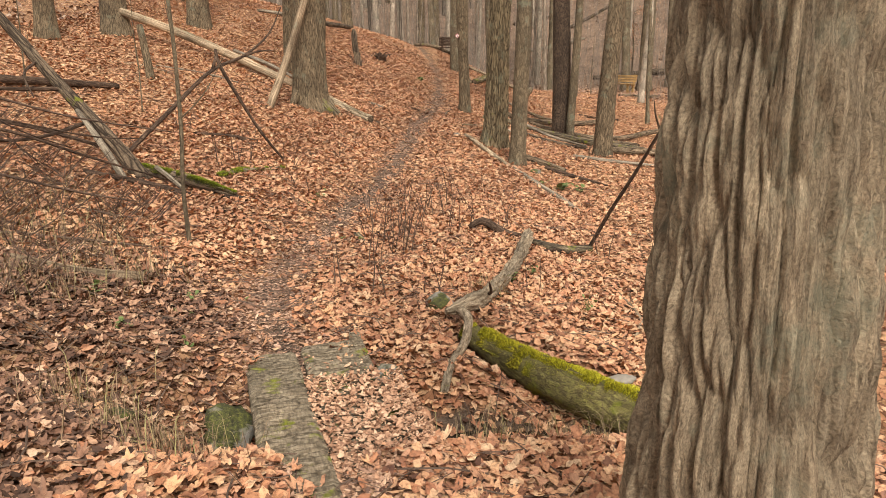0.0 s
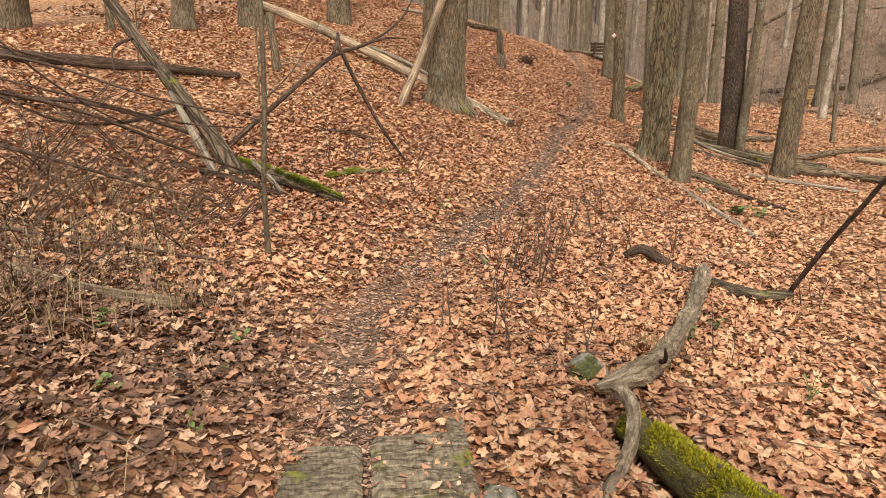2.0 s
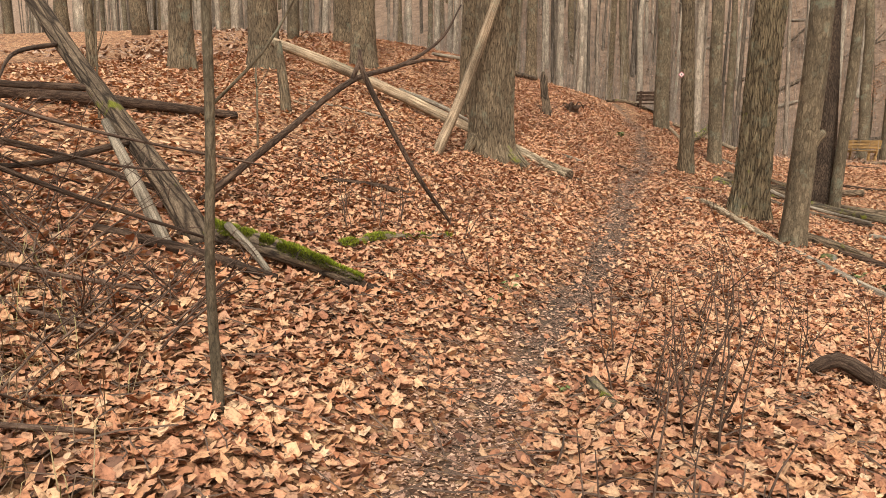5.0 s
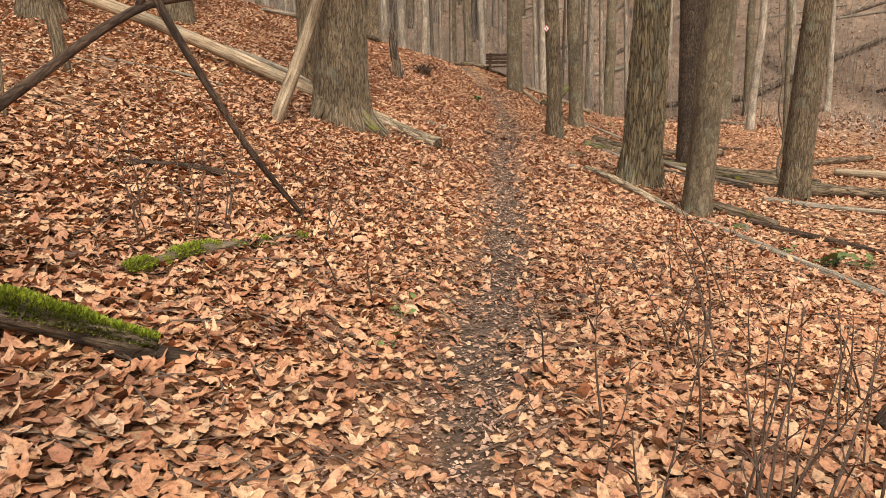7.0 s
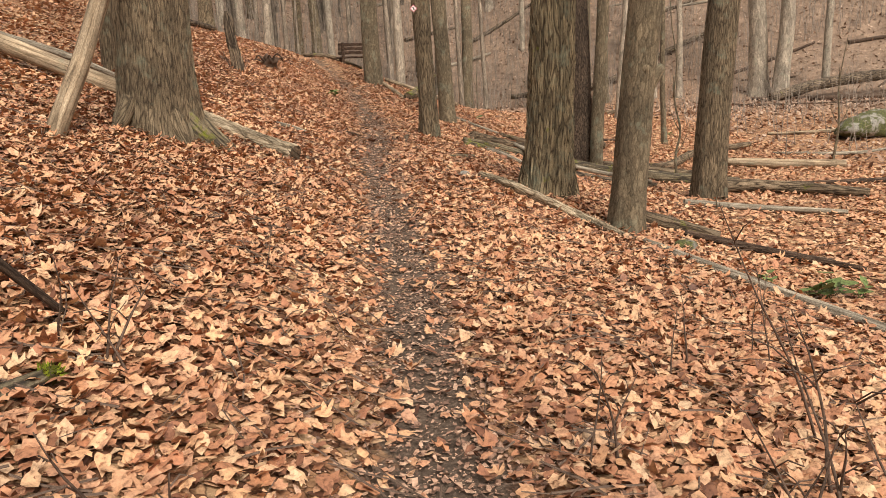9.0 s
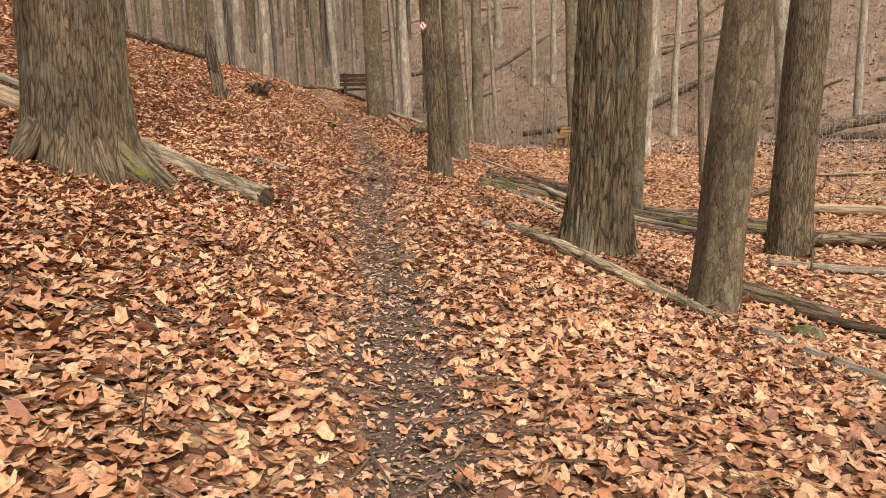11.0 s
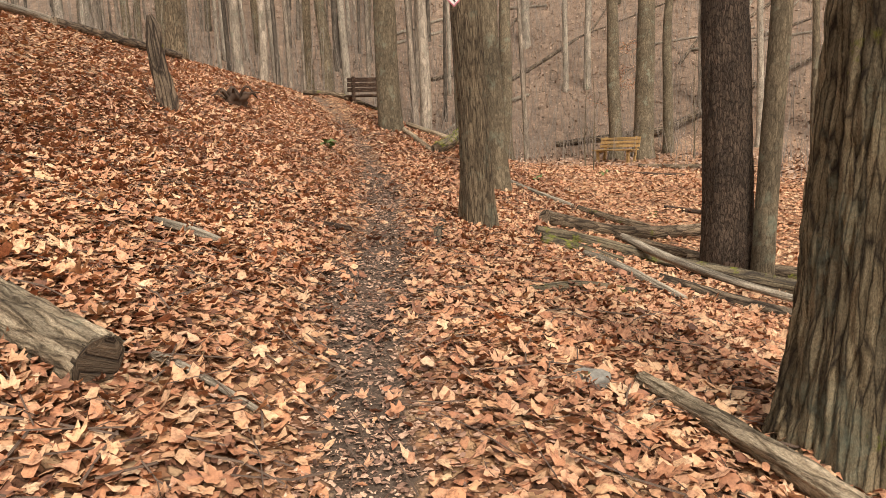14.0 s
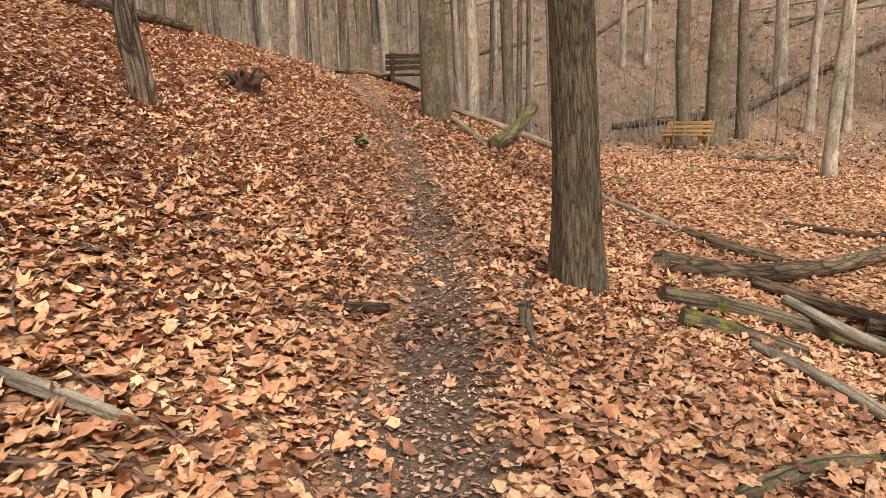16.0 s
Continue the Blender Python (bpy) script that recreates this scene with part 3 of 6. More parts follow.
tree(*SLIM, 0.115, "slender smooth grey tree beside a dark tree", BARK_BEECH, (0.05, 0.0), seed=11, sides=20, flare=1.2)
tree(0.68, 22.75, 0.15, "grey furrowed tree close beside the trail", BARK_GREY, LEAN_X, seed=13, sides=90, step=0.05, ridge=0.09, flare=1.6, roots=4, furrows=4.5)
tree(1.78, 26.4, 0.17, "grey tree standing behind another trailside tree", BARK_BEECH, (-0.02, 0.0), seed=15, sides=24, flare=1.4)
tree(0.62, 31.4, 0.235, "smooth grey beech beside the trail", BARK_BEECH, (-0.01, 0.0), seed=17, sides=28, step=0.12, flare=1.35)
BIG = tree(-3.14, 17.8, 0.375, "thick old tree with moss at its gnarled roots", BARK_GREY, LEAN_BIG, seed=19, sides=150, step=0.04, ridge=0.055, flare=1.75, roots=5, flare_height=0.24, furrows=7.0)
tree(-4.1, 20.6, 0.16, "grey tree behind the thick old tree", BARK_GREY, (0.02, 0), seed=21, flare=1.5)
# mossy roots of the thick old tree
for i, (ax, ay, bx, by, rr) in enumerate(((-2.86, 17.62, -2.42, 17.62, 0.09), (-2.95, 17.5, -2.78, 17.28, 0.08), (-3.35, 17.5, -3.5, 17.25, 0.08), (-2.8, 17.75, -2.35, 17.85, 0.075), (-3.12, 17.46, -3.12, 17.2, 0.08))):
    extra(BIG, "root", tube("root", [rest(ax, ay, 0.28) - BIG.location, rest((ax + bx) / 2, (ay + by) / 2, 0.08) - BIG.location, rest(bx, by, -0.04) - BIG.location], [rr * 1.1, rr, rr * 0.5], 14, 0.04, 0.3, seed=i), MOSSY if i in (0, 3) else BARK_GREY, "gnarled mossy root" if i in (0, 3) else "")

for i, (x, y, r, lab, mat, lean) in enumerate((
    (-8.3, 19.6, 0.30, "stout grey tree high on the slope", BARK_GREY, (0, 0)),
    (-9.2, 17.9, 0.21, "grey tree on the upper slope", BARK_GREY, (0, 0)),
    (-8.9, 26.2, 0.28, "grey tree at the top of the slope", BARK_GREY, (0, 0)),
    (-7.2, 22.9, 0.30, "stout tree with a flared base on the slope", BARK_GREY, (0, 0)),
    (-11.2, 14.9, 0.34, "stout grey tree on the upper slope", BARK_GREY, (0.1, 0)),
    (-9.8, 16.1, 0.07, "thin dead sapling stem on the upper slope", BARK_GREY, (0, 0)),
    (10.35, 42.6, 0.24, "grey tree behind a timber bench", BARK_BEECH, (-0.03, 0)),
    (11.3, 42.2, 0.36, "thick grey tree beside a timber bench", BARK_BEECH, (0.02, 0)),
    (13.2, 44.0, 0.2, "grey tree near the foot of the far hill", BARK_BEECH, (0, 0)),
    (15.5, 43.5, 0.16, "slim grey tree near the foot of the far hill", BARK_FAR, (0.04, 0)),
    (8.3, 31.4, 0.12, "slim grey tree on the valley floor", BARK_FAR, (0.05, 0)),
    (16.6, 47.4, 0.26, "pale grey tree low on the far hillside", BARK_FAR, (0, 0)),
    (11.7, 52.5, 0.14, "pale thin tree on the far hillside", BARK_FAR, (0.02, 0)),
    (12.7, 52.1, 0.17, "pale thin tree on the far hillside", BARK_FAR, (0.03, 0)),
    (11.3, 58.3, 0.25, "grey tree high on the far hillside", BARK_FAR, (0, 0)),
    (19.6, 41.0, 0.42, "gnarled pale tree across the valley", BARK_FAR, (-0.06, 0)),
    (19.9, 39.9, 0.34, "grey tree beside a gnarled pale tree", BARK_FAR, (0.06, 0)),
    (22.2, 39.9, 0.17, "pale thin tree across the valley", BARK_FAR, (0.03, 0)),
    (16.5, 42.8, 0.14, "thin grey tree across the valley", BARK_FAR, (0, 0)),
    (7.3, 26.5, 0.06, "thin sapling on the valley floor", BARK_BEECH, (-0.03, 0)),
    (4.8, 45.5, 0.2, "grey tree beyond the crest", BARK_BEECH, (0, 0)),
    (5.9, 47.0, 0.17, "grey tree beyond the crest", BARK_FAR, (0.02, 0)),
    (6.3, 44.0, 0.26, "thick grey tree beyond the crest", BARK_BEECH, (0.02, 0)),
    (1.3, 40.5, 0.10, "slim dark tree beyond the crest", BARK_GREY, (0, 0)),
    (-4.2, 34.2, 0.20, "grey tree on the crest of the slope", BARK_GREY, (0, 0)),
)):
    tree(x, y, r, lab, mat, lean, height=12 + i % 4, seed=40 + i, sides=16, step=0.3, limbs=4)

# the woods that close the view: tall bare stems on the far hillside and behind the crest
def far_tree(seed, r, material):
    """One stem of the far woods, at the origin."""
    rng = random.Random(seed)
    root = empty("tree", (0, 0, 0), "tall bare grey tree of the far woods", "tree", "far woodland trees")
    pts = [(rng.uniform(-0.12, 0.12) * k, rng.uniform(-0.1, 0.1) * k, -0.4 + 16.4 * (k / 5)) for k in range(6)]
    part("trunk", tube("trunk", pts, [r * 1.25, r, r * 0.9, r * 0.75, r * 0.5, r * 0.2], 9, 0.8, 0.08, seed=seed), material, root)
    for i in range(4):
        limb("limb", (pts[3][0], pts[3][1], 7 + i * 1.9), (math.cos(i * 2.2 + seed), math.sin(i * 2.2 + seed), 0.8), 2.6, r * 0.4, seed * 9 + i, material, root, 5)
    return root


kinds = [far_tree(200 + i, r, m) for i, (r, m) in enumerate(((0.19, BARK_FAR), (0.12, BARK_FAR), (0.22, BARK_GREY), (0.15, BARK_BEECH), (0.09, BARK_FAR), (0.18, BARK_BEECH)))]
rng = random.Random(77)
placed, used = [], 0
while len(placed) < 215:
    x = rng.uniform(-45, 48)
    y = rng.uniform(39.5, 84) if x < 3 else rng.uniform(48, 84)
    if x < -9 and rng.random() < 0.3:
        x, y = rng.uniform(-40, -10), rng.uniform(24, 42)
    if x > 16 and y < 50 or (abs(x - 10) < 4 and y < 60 and rng.random() < 0.7):
        continue
    if x > 3 and rng.random() < 0.66:
        continue
    if any((x - a) ** 2 + (y - b) ** 2 < 0.8 for a, b in placed):
        continue
    placed.append((x, y))
    k = kinds[used % 6]
    m = pose(x, y, floor_height(x, y), rng.uniform(-2, 2), rng.uniform(-3, 3), rng.uniform(0, 360))
    if used < 6:
        k.matrix_world = m
    else:
        copy_thing(k, m)
    used += 1
# woods on the near side, behind the walker
for i in range(26):
    a = math.pi * (1.05 + 0.9 * i / 25)
    d = rng.uniform(7, 16)
    x, y = d * 1.3 * math.cos(a), d * math.sin(a) - 1
    copy_thing(kinds[i % 6], pose(x, y, floor_height(x, y), 0, 0, rng.uniform(0, 360)))

# stems too many to count, deep in the woods behind the crest
tv, tf, tu = [], [], []
for i in range(760):
    x, y = rng.uniform(-60, 8), rng.uniform(42, 105)
    if i % 4 == 0:
        x, y = rng.uniform(8, 60), rng.uniform(62, 105)
    z, r, h = floor_height(x, y) - 0.3, rng.uniform(0.04, 0.15), rng.uniform(11, 19)
    dx, dy = rng.uniform(-0.6, 0.6), rng.uniform(-0.4, 0.4)
    k = len(tv)
    for s, q in ((0, 1.15), (0.35, 0.9), (1, 0.25)):
        for j in range(6):
            a = j * math.pi / 3
            tv.append((x + dx * s + r * q * math.cos(a), y + dy * s + r * q * math.sin(a), z + h * s))
    for b in (0, 6):
        for j in range(6):
            tf.append((k + b + j, k + b + (j + 1) % 6, k + b + 6 + (j + 1) % 6, k + b + 6 + j))
            v0, v1 = (0, h * 0.35) if b == 0 else (h * 0.35, h)
            tu.append(((j * r, v0), (j * r + r, v0), (j * r + r, v1), (j * r, v1)))
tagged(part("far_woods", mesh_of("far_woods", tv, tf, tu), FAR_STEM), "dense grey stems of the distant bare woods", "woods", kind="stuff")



# thin brush of the far slopes, too fine to count
def thicket(name, count, place, low, high, girth, material, label):
    """Many upright whips with a few side twigs, as one mesh."""
    gen = random.Random(len(name) + count)
    bv, bf = [], []

    def whip(p, e, r):
        side = Vector((1, 0.3, 0)).normalized() * r
        deep = Vector((-0.3, 1, 0)) * r
        k = len(bv)
        bv.extend((p - side, p + side * 0.8 - deep, p + deep, e))
        bf.extend(((k, k + 1, k + 3), (k + 1, k + 2, k + 3), (k + 2, k, k + 3)))

    while len(bv) < count * 16:
        x, y = place(gen)
        h = gen.uniform(low, high)
        b = Vector((x, y, floor_height(x, y) - 0.05))
        t = b + Vector((gen.gauss(0, 0.14) * h, gen.gauss(0, 0.14) * h, h))
        r = gen.uniform(0.6, 1.4) * girth
        whip(b, t, r)
        for j in range(3):
            q = b.lerp(t, gen.uniform(0.25, 0.8))
            whip(q, q + Vector((gen.gauss(0, 0.3), gen.gauss(0, 0.3), gen.uniform(0.1, 0.5))) * h * 0.45, r * 0.5)
    uv = [((0.0, 0.0), (0.02, 0.0), (0.01, 1.0))] * len(bf)
    return tagged(part(name, mesh_of(name, bv, bf, uv), material), label, "brush", kind="stuff")


WHIP = bark("grey_whip_bark", (0.10, 0.076, 0.06), (0.21, 0.165, 0.132), (0.32, 0.265, 0.215), 30, 0.2, 0.2, crack_gap=0.3)
thicket("far_brush", 3600, lambda g: (g.uniform(1, 34), g.uniform(43, 66)), 0.8, 3.4, 0.013, WHIP, "thin grey brush on the far wooded hillside")
thicket("crest_brush", 2400, lambda g: (g.uniform(-34, 3), g.uniform(39, 62)), 1.0, 4.5, 0.016, WHIP, "thin grey brush between the stems beyond the crest")
thicket("valley_brush", 420, lambda g: (g.uniform(9, 26), g.uniform(24, 43)), 0.6, 2.4, 0.009, WHIP, "thin leafless brush on the valley floor")


# ---- logs, branches and stubs ----
def log(name, points, radii, material, label, category="log", sides=16, rough=0.12, seed=1.0, cut=None, step=0.1, squash=1.0, group="", ridge=0.0):
    """A fallen stem through world places; cut: a sawn or broken end of another look at its last place."""
    base = Vector(points[0])
    root = empty(name, base, label, category, group)
    local = [Vector(p) - base for p in points]
    if group == "fallen timber" and not ridge:
        ridge, sides, step = 0.13, int(sides * 1.6), 0.05
    plates = (lambda a, s, r: r * (1 + ridge * plated(a, s, 2.6, 5.0, seed))) if ridge else None
    part("stem", tube("stem", local, radii, sides, step, rough, seed=seed, squash=squash, shape=plates), material, root)
    if cut:
        d = (local[-1] - local[-2]).normalized()
        part("cut_end", tube("cut_end", [local[-1] - d * 0.02, local[-1] + d * 0.006], [radii[-1] * 0.93] * 2, sides, 0.02), cut, root, "sawn end grain")
    return root


def twig_on(root, name, points, radii, material, seed=1.0):
    base = root.location
    return part(name, tube(name, [Vector(p) - base for p in points], radii, *((24, 0.03, 0.5) if material is FLAKING else (7, 0.08, 0.12)), seed=seed), material, root)


def on(pairs, h):
    return [rest(x, y, h) for x, y in pairs]


# the footbridge over the stream: broad weathered planks
def plank(root, a, b, width, thick, z0, z1, seed, material=PLANK, name="plank"):
    """A hewn plank from a to b (plan), with worn edges and saw-cut cross grooves."""
    a, b = Vector((*a, z0)), Vector((*b, z1))
    d = (b - a).normalized()
    s = Vector((d.y, -d.x, 0)).normalized()
    L = (b - a).length
    n, m = int(L / 0.009), 12
    verts, faces, uvs = [], [], []
    for i in range(n + 1):
        u = i / n
        ragged = 0.02 * noise.noise(Vector((seed, u * L * 14, 0)))
        turn = u * L * 2 * math.pi / 0.05 + seed + 1.6 * noise.noise(Vector((u * L * 6, seed, 5)))
        for k in range(m + 1):
            w = (k / m - 0.5) * (width + ragged)
            edge = max(0.0, abs(k / m - 0.5) * 2 - 0.82) / 0.18
            h = -0.018 * edge ** 2 - 0.026 * smooth(0.4, 0.9, math.sin(turn + 0.9 * noise.noise(Vector((k * 0.35, u * L * 9, seed))))) * smooth(-0.05, 0.15, noise.noise(Vector((k * 0.28, u * L * 16, seed + 4))) + 0.12) + 0.008 * noise.noise(Vector((k * 0.5, u * L * 1.5, seed)))
            p = a + d * (L * u) + s * w + Vector((0, 0, h))
            if i in (0, n):
                p = p + d * (0.025 * noise.noise(Vector((k * 0.8, seed, i * 0.7))))
            verts.append(p)
    row = m + 1
    top = len(verts)
    for v in list(verts):
        verts.append(v - Vector((0, 0, thick)))
    for i in range(n):
        for k in range(m):
            q = (i * row + k, i * row + k + 1, (i + 1) * row + k + 1, (i + 1) * row + k)
            faces.append(q)
            uvs.append([((j % row) * width / m + seed, (j // row) * L / n) for j in q])
    for i in range(n):
        for k, flip in ((0, 0), (m, 1)):
            q = (i * row + k, (i + 1) * row + k, (i + 1) * row + k + top, i * row + k + top)
            faces.append(q if not flip else q[::-1])
            uvs.append([((0.0 if j < top else thick) + seed, ((j % top) // row) * L / n) for j in faces[-1]])
    for i, flip in ((0, 1), (n, 0)):
        for k in range(m):
            q = (i * row + k, i * row + k + 1, i * row + k + 1 + top, i * row + k + top)
            faces.append(q if flip else q[::-1])
            uvs.append([((j % row) * 0.03, (0 if j < top else thick)) for j in faces[-1]])
    off = root.location
    me = mesh_of(name, [v - off for v in verts], faces, uvs, flat=True)
    return part(name, me, material, root)


bridge = empty("footbridge", (-0.95, 4.1, -0.5), "low footbridge of broad weathered mossy planks", "footbridge")
plank(bridge, (-0.62, 2.95), (-1.22, 4.86), 0.35, 0.10, -0.37, -0.415, 1.0)
plank(bridge, (-0.20, 2.95), (-0.84, 5.04), 0.40, 0.09, -0.445, -0.41, 2.0)
plank(bridge, (0.06, 3.1), (-0.42, 4.45), 0.16, 0.09, -0.46, -0.45, 3.0)
plank(bridge, (-0.50, 4.60), (-0.68, 5.26), 0.09, 0.07, -0.425, -0.40, 4.0)


def stone(x, y, h, size, seed, label, material=STONE, rough=0.3, turn=0.0, group=""):
    ob = part("stone", blob("stone", size, seed, 3, rough), material)
    ob.matrix_world = pose(x, y, floor_height(x, y) + h, 0, 0, turn)
    return tagged(ob, label, "stone", group)


stone(-1.34, 4.13, -0.02, (0.18, 0.2, 0.17), 1, "dark mossy boulder under the edge of the footbridge", STONE_MOSS, 0.6)
stone(-0.40, 4.66, -0.03, (0.13, 0.15, 0.15), 2, "half-mossed boulder beside the footbridge", STONE_MOSS, 0.6)
stone(0.32, 18.5, 0.02, (0.11, 0.08, 0.05), 4, "rounded grey-green stone among the leaves")
stone(2.0, 15.9, 0.03, (0.13, 0.11, 0.08), 5, "mossy grey stone beside a trailside log", STONE_MOSS)
stone(13.2, 26.3, 0.2, (1.5, 0.7, 0.4), 6, "long low grey rock ledge across the valley", STONE_MOSS, 0.35, 20)
stone(-1.75, 3.6, 0.0, (0.10, 0.08, 0.06), 8, "small mossy stone among the leaves", STONE_MOSS)
# the stream, a little dark water in its bed
wv, wf = [], []
for i in range(12):
    x = -0.15 + i * 0.17
    for s in (-0.17, 0.17):
        wv.append((x, ditch(x) + s + 0.04 * math.sin(x * 3 + s), min(ground(x, ditch(x)), ground(x, ditch(x) + 0.1)) + 0.05))
for i in range(11):
    wf.append((2 * i, 2 * i + 2, 2 * i + 3, 2 * i + 1))
tagged(part("water", mesh_of("water", wv, wf), WATER), "thin dark trickle of water in the stream bed", "water", kind="structure")

moss_log = log("log", [(0.20, 5.85, -0.66), (0.66, 5.17, -0.71), (1.09, 4.80, -0.78), (1.53, 4.66, -0.90), (2.1, 4.5, -1.0)], [0.095, 0.14, 0.16, 0.165, 0.15], MOSS_LOG, "fallen log thickly covered in bright green moss", sides=40, rough=0.16, step=0.04)
MOSS_LIME = leaf_material("lime_moss_tuft", [(0.0, (0.2, 0.2, 0.013)), (0.5, (0.44, 0.43, 0.024)), (1.0, (0.66, 0.62, 0.055))])
MOSS_GREEN = leaf_material("green_moss_tuft", [(0.0, (0.08, 0.11, 0.012)), (0.5, (0.21, 0.27, 0.022)), (1.0, (0.36, 0.42, 0.04))])


def moss_tufts(root, points, radii, count, material, seed, patchy=0.0, half=1.4):
    """Short tufts of moss along the back of a log, in patches."""
    gen = random.Random(seed)
    mp = [Vector(p) for p in points]
    tv, tf = [], []
    for i in range(count):
        u = gen.random() * (len(mp) - 1.001)
        j = int(u)
        p = mp[j].lerp(mp[j + 1], u - j)
        d = (mp[j + 1] - mp[j]).normalized()
        s = d.cross(Vector((0, 0, 1))).normalized()
        up = s.cross(d)
        a = gen.uniform(-half, half)
        r = radii[j] + (radii[j + 1] - radii[j]) * (u - j)
        nrm = up * math.cos(a) + s * math.sin(a)
        q = p + nrm * r
        k = noise.noise(q * 9.0)
        if k < patchy:
            continue
        q = q + nrm * (0.02 * k + gen.uniform(-0.008, 0.006))
        t = Vector((gen.uniform(-1, 1), gen.uniform(-1, 1), gen.uniform(-1, 1))).normalized() * 0.007
        k = len(tv)
        tv += [q - t, q + t, q + nrm * gen.uniform(0.01, 0.026) + t * gen.uniform(-1, 1)]
        tf.append((k, k + 1, k + 2))
    mt = part("moss", mesh_of("moss", [v - root.location for v in tv], tf, flat=True), material, root)
    return tagged(mt, "tufts of green moss", kind="stuff")


moss_tufts(moss_log, [(0.22, 5.83, -0.66), (0.66, 5.17, -0.71), (1.09, 4.80, -0.78), (1.53, 4.66, -0.90), (2.0, 4.53, -0.98)], [0.10, 0.14, 0.16, 0.165, 0.15], 30000, MOSS_LIME, 4, -0.3, 1.35)
cap = part("bracket_fungus", blob("bracket_fungus", (0.10, 0.06, 0.025), 5, 3, 0.35), plain("fungus", (0.26, 0.23, 0.19)), moss_log, "grey bracket fungus")
cap.location = Vector((1.27, 4.86, -0.645)) - moss_log.location
dead = log("fallen_branch", [(1.16, 9.85, -0.72), (1.05, 9.2, -0.70), (0.80, 8.0, -0.66), (0.45, 6.75, -0.58), (0.16, 6.1, -0.50), (0.02, 6.02, -0.52)], [0.06, 0.075, 0.07, 0.072, 0.07, 0.03], FLAKING, "crooked fallen branch with flaking bark", "branch", 40, 0.45, 2.0, step=0.025, ridge=0.35)
twig_on(dead, "side_branch", [(0.14, 6.05, -0.52), (0.20, 5.62, -0.45), (0.17, 5.25, -0.48), (0.05, 4.85, -0.52), (0.0, 4.62, -0.62)], [0.034, 0.038, 0.036, 0.03, 0.026], FLAKING, 3)
twig_on(dead, "side_twig", [(0.42, 6.6, -0.55), (0.43, 6.35, -0.45), (0.40, 6.15, -0.3)], [0.02, 0.015, 0.008], WOOD_DARK, 4)
# a moss tuft along a small branch, built from the stone shape
stone(-0.05, 6.38, 0.0, (0.13, 0.11, 0.12), 9, "moss tuft along a small branch, shaped as a low stone", STONE_MOSS)
log("log", [rest(0.36, 10.05, 0.05), rest(0.55, 10.12, 0.14), rest(0.85, 9.98, 0.05), rest(1.12, 9.95, 0.04)], [0.03, 0.06, 0.055, 0.04], WOOD_DARK, "short curved dark branch on the leaves", "branch", 12, 0.25, 6)
log("log", [rest(1.2, 9.55, 0.05), rest(1.55, 9.25, 0.07), rest(1.95, 9.45, 0.06)], [0.05, 0.06, 0.04], MOSSY, "short moss-topped branch on the leaves", "branch", 12, 0.25, 7)
prop = log("fallen_branch", [(1.93, 9.55, -0.90), (2.1, 9.2, -0.35), (2.32, 8.8, 0.25), (2.48, 8.5, 0.72), (2.62, 8.35, 0.98), (2.95, 8.3, 1.03)], [0.026, 0.024, 0.021, 0.018, 0.014, 0.006], WOOD_DARK, "bare branch propped up slantwise from the ground", "branch", 9, 0.1, 8)
twig_on(prop, "side_twig", [(2.5, 8.48, 0.75), (2.42, 8.45, 0.95), (2.40, 8.45, 1.1)], [0.014, 0.01, 0.005], WOOD_DARK, 9)
twig_on(prop, "side_twig", [(1.95, 9.52, -0.85), (1.6, 9.3, -0.8), (1.3, 9.2, -0.82)], [0.03, 0.025, 0.02], WOOD_DARK, 10)

# left of the trail
log("log", [rest(-3.3, 5.45, 0.03), rest(-2.85, 5.6, 0.02), rest(-2.45, 5.79, 0.07)], [0.04, 0.044, 0.045], WOOD_PALE, "pale barkless log end lying in the leaves", sides=14, seed=11, cut=CUT_END, rough=0.1)
lean_log = log("leaning_dead_tree", [(-3.86, 9.52, 0.10), (-4.25, 9.6, 0.62), (-4.86, 9.72, 1.3), (-5.5, 9.85, 2.05), (-6.3, 9.9, 3.1), (-7.2, 10.0, 4.4)], [0.12, 0.088, 0.075, 0.066, 0.05, 0.03], WOOD_ROT, "slanting dead tree with a splintered mossy base", "dead tree", 16, 0.14, 12)
twig_on(lean_log, "splinter", [(-3.95, 9.2, 0.1), (-4.2, 9.25, 0.55), (-4.6, 9.45, 1.05)], [0.05, 0.045, 0.03], WOOD_GREY, 13)
twig_on(lean_log, "splinter", [(-3.72, 9.55, 0.30), (-3.5, 9.45, 0.16), (-3.28, 9.3, 0.02)], [0.03, 0.03, 0.022], WOOD_GREY, 14)
twig_on(lean_log, "branch", [(-4.86, 9.7, 1.3), (-5.6, 9.3, 1.35), (-6.4, 9.0, 1.55)], [0.03, 0.022, 0.01], WOOD_DARK, 15)
twig_on(lean_log, "branch", [(-4.5, 9.6, 0.9), (-4.9, 9.0, 0.75), (-5.2, 8.4, 0.8), (-5.5, 8.0, 1.05)], [0.028, 0.022, 0.015, 0.008], WOOD_DARK, 16)
twig_on(lean_log, "branch", [(-5.2, 9.78, 1.65), (-5.0, 9.1, 1.5), (-4.6, 8.5, 1.25)], [0.02, 0.014, 0.006], WOOD_DARK, 17)
low_points = [rest(-3.95, 9.62, 0.10), rest(-3.5, 9.58, 0.12), rest(-3.2, 9.6, 0.12), rest(-2.76, 9.72, 0.07)]
low = log("log", low_points, [0.055, 0.07, 0.065, 0.04], WOOD_ROT, "low rotten log topped with bright moss", sides=18, rough=0.4, seed=18, step=0.05)
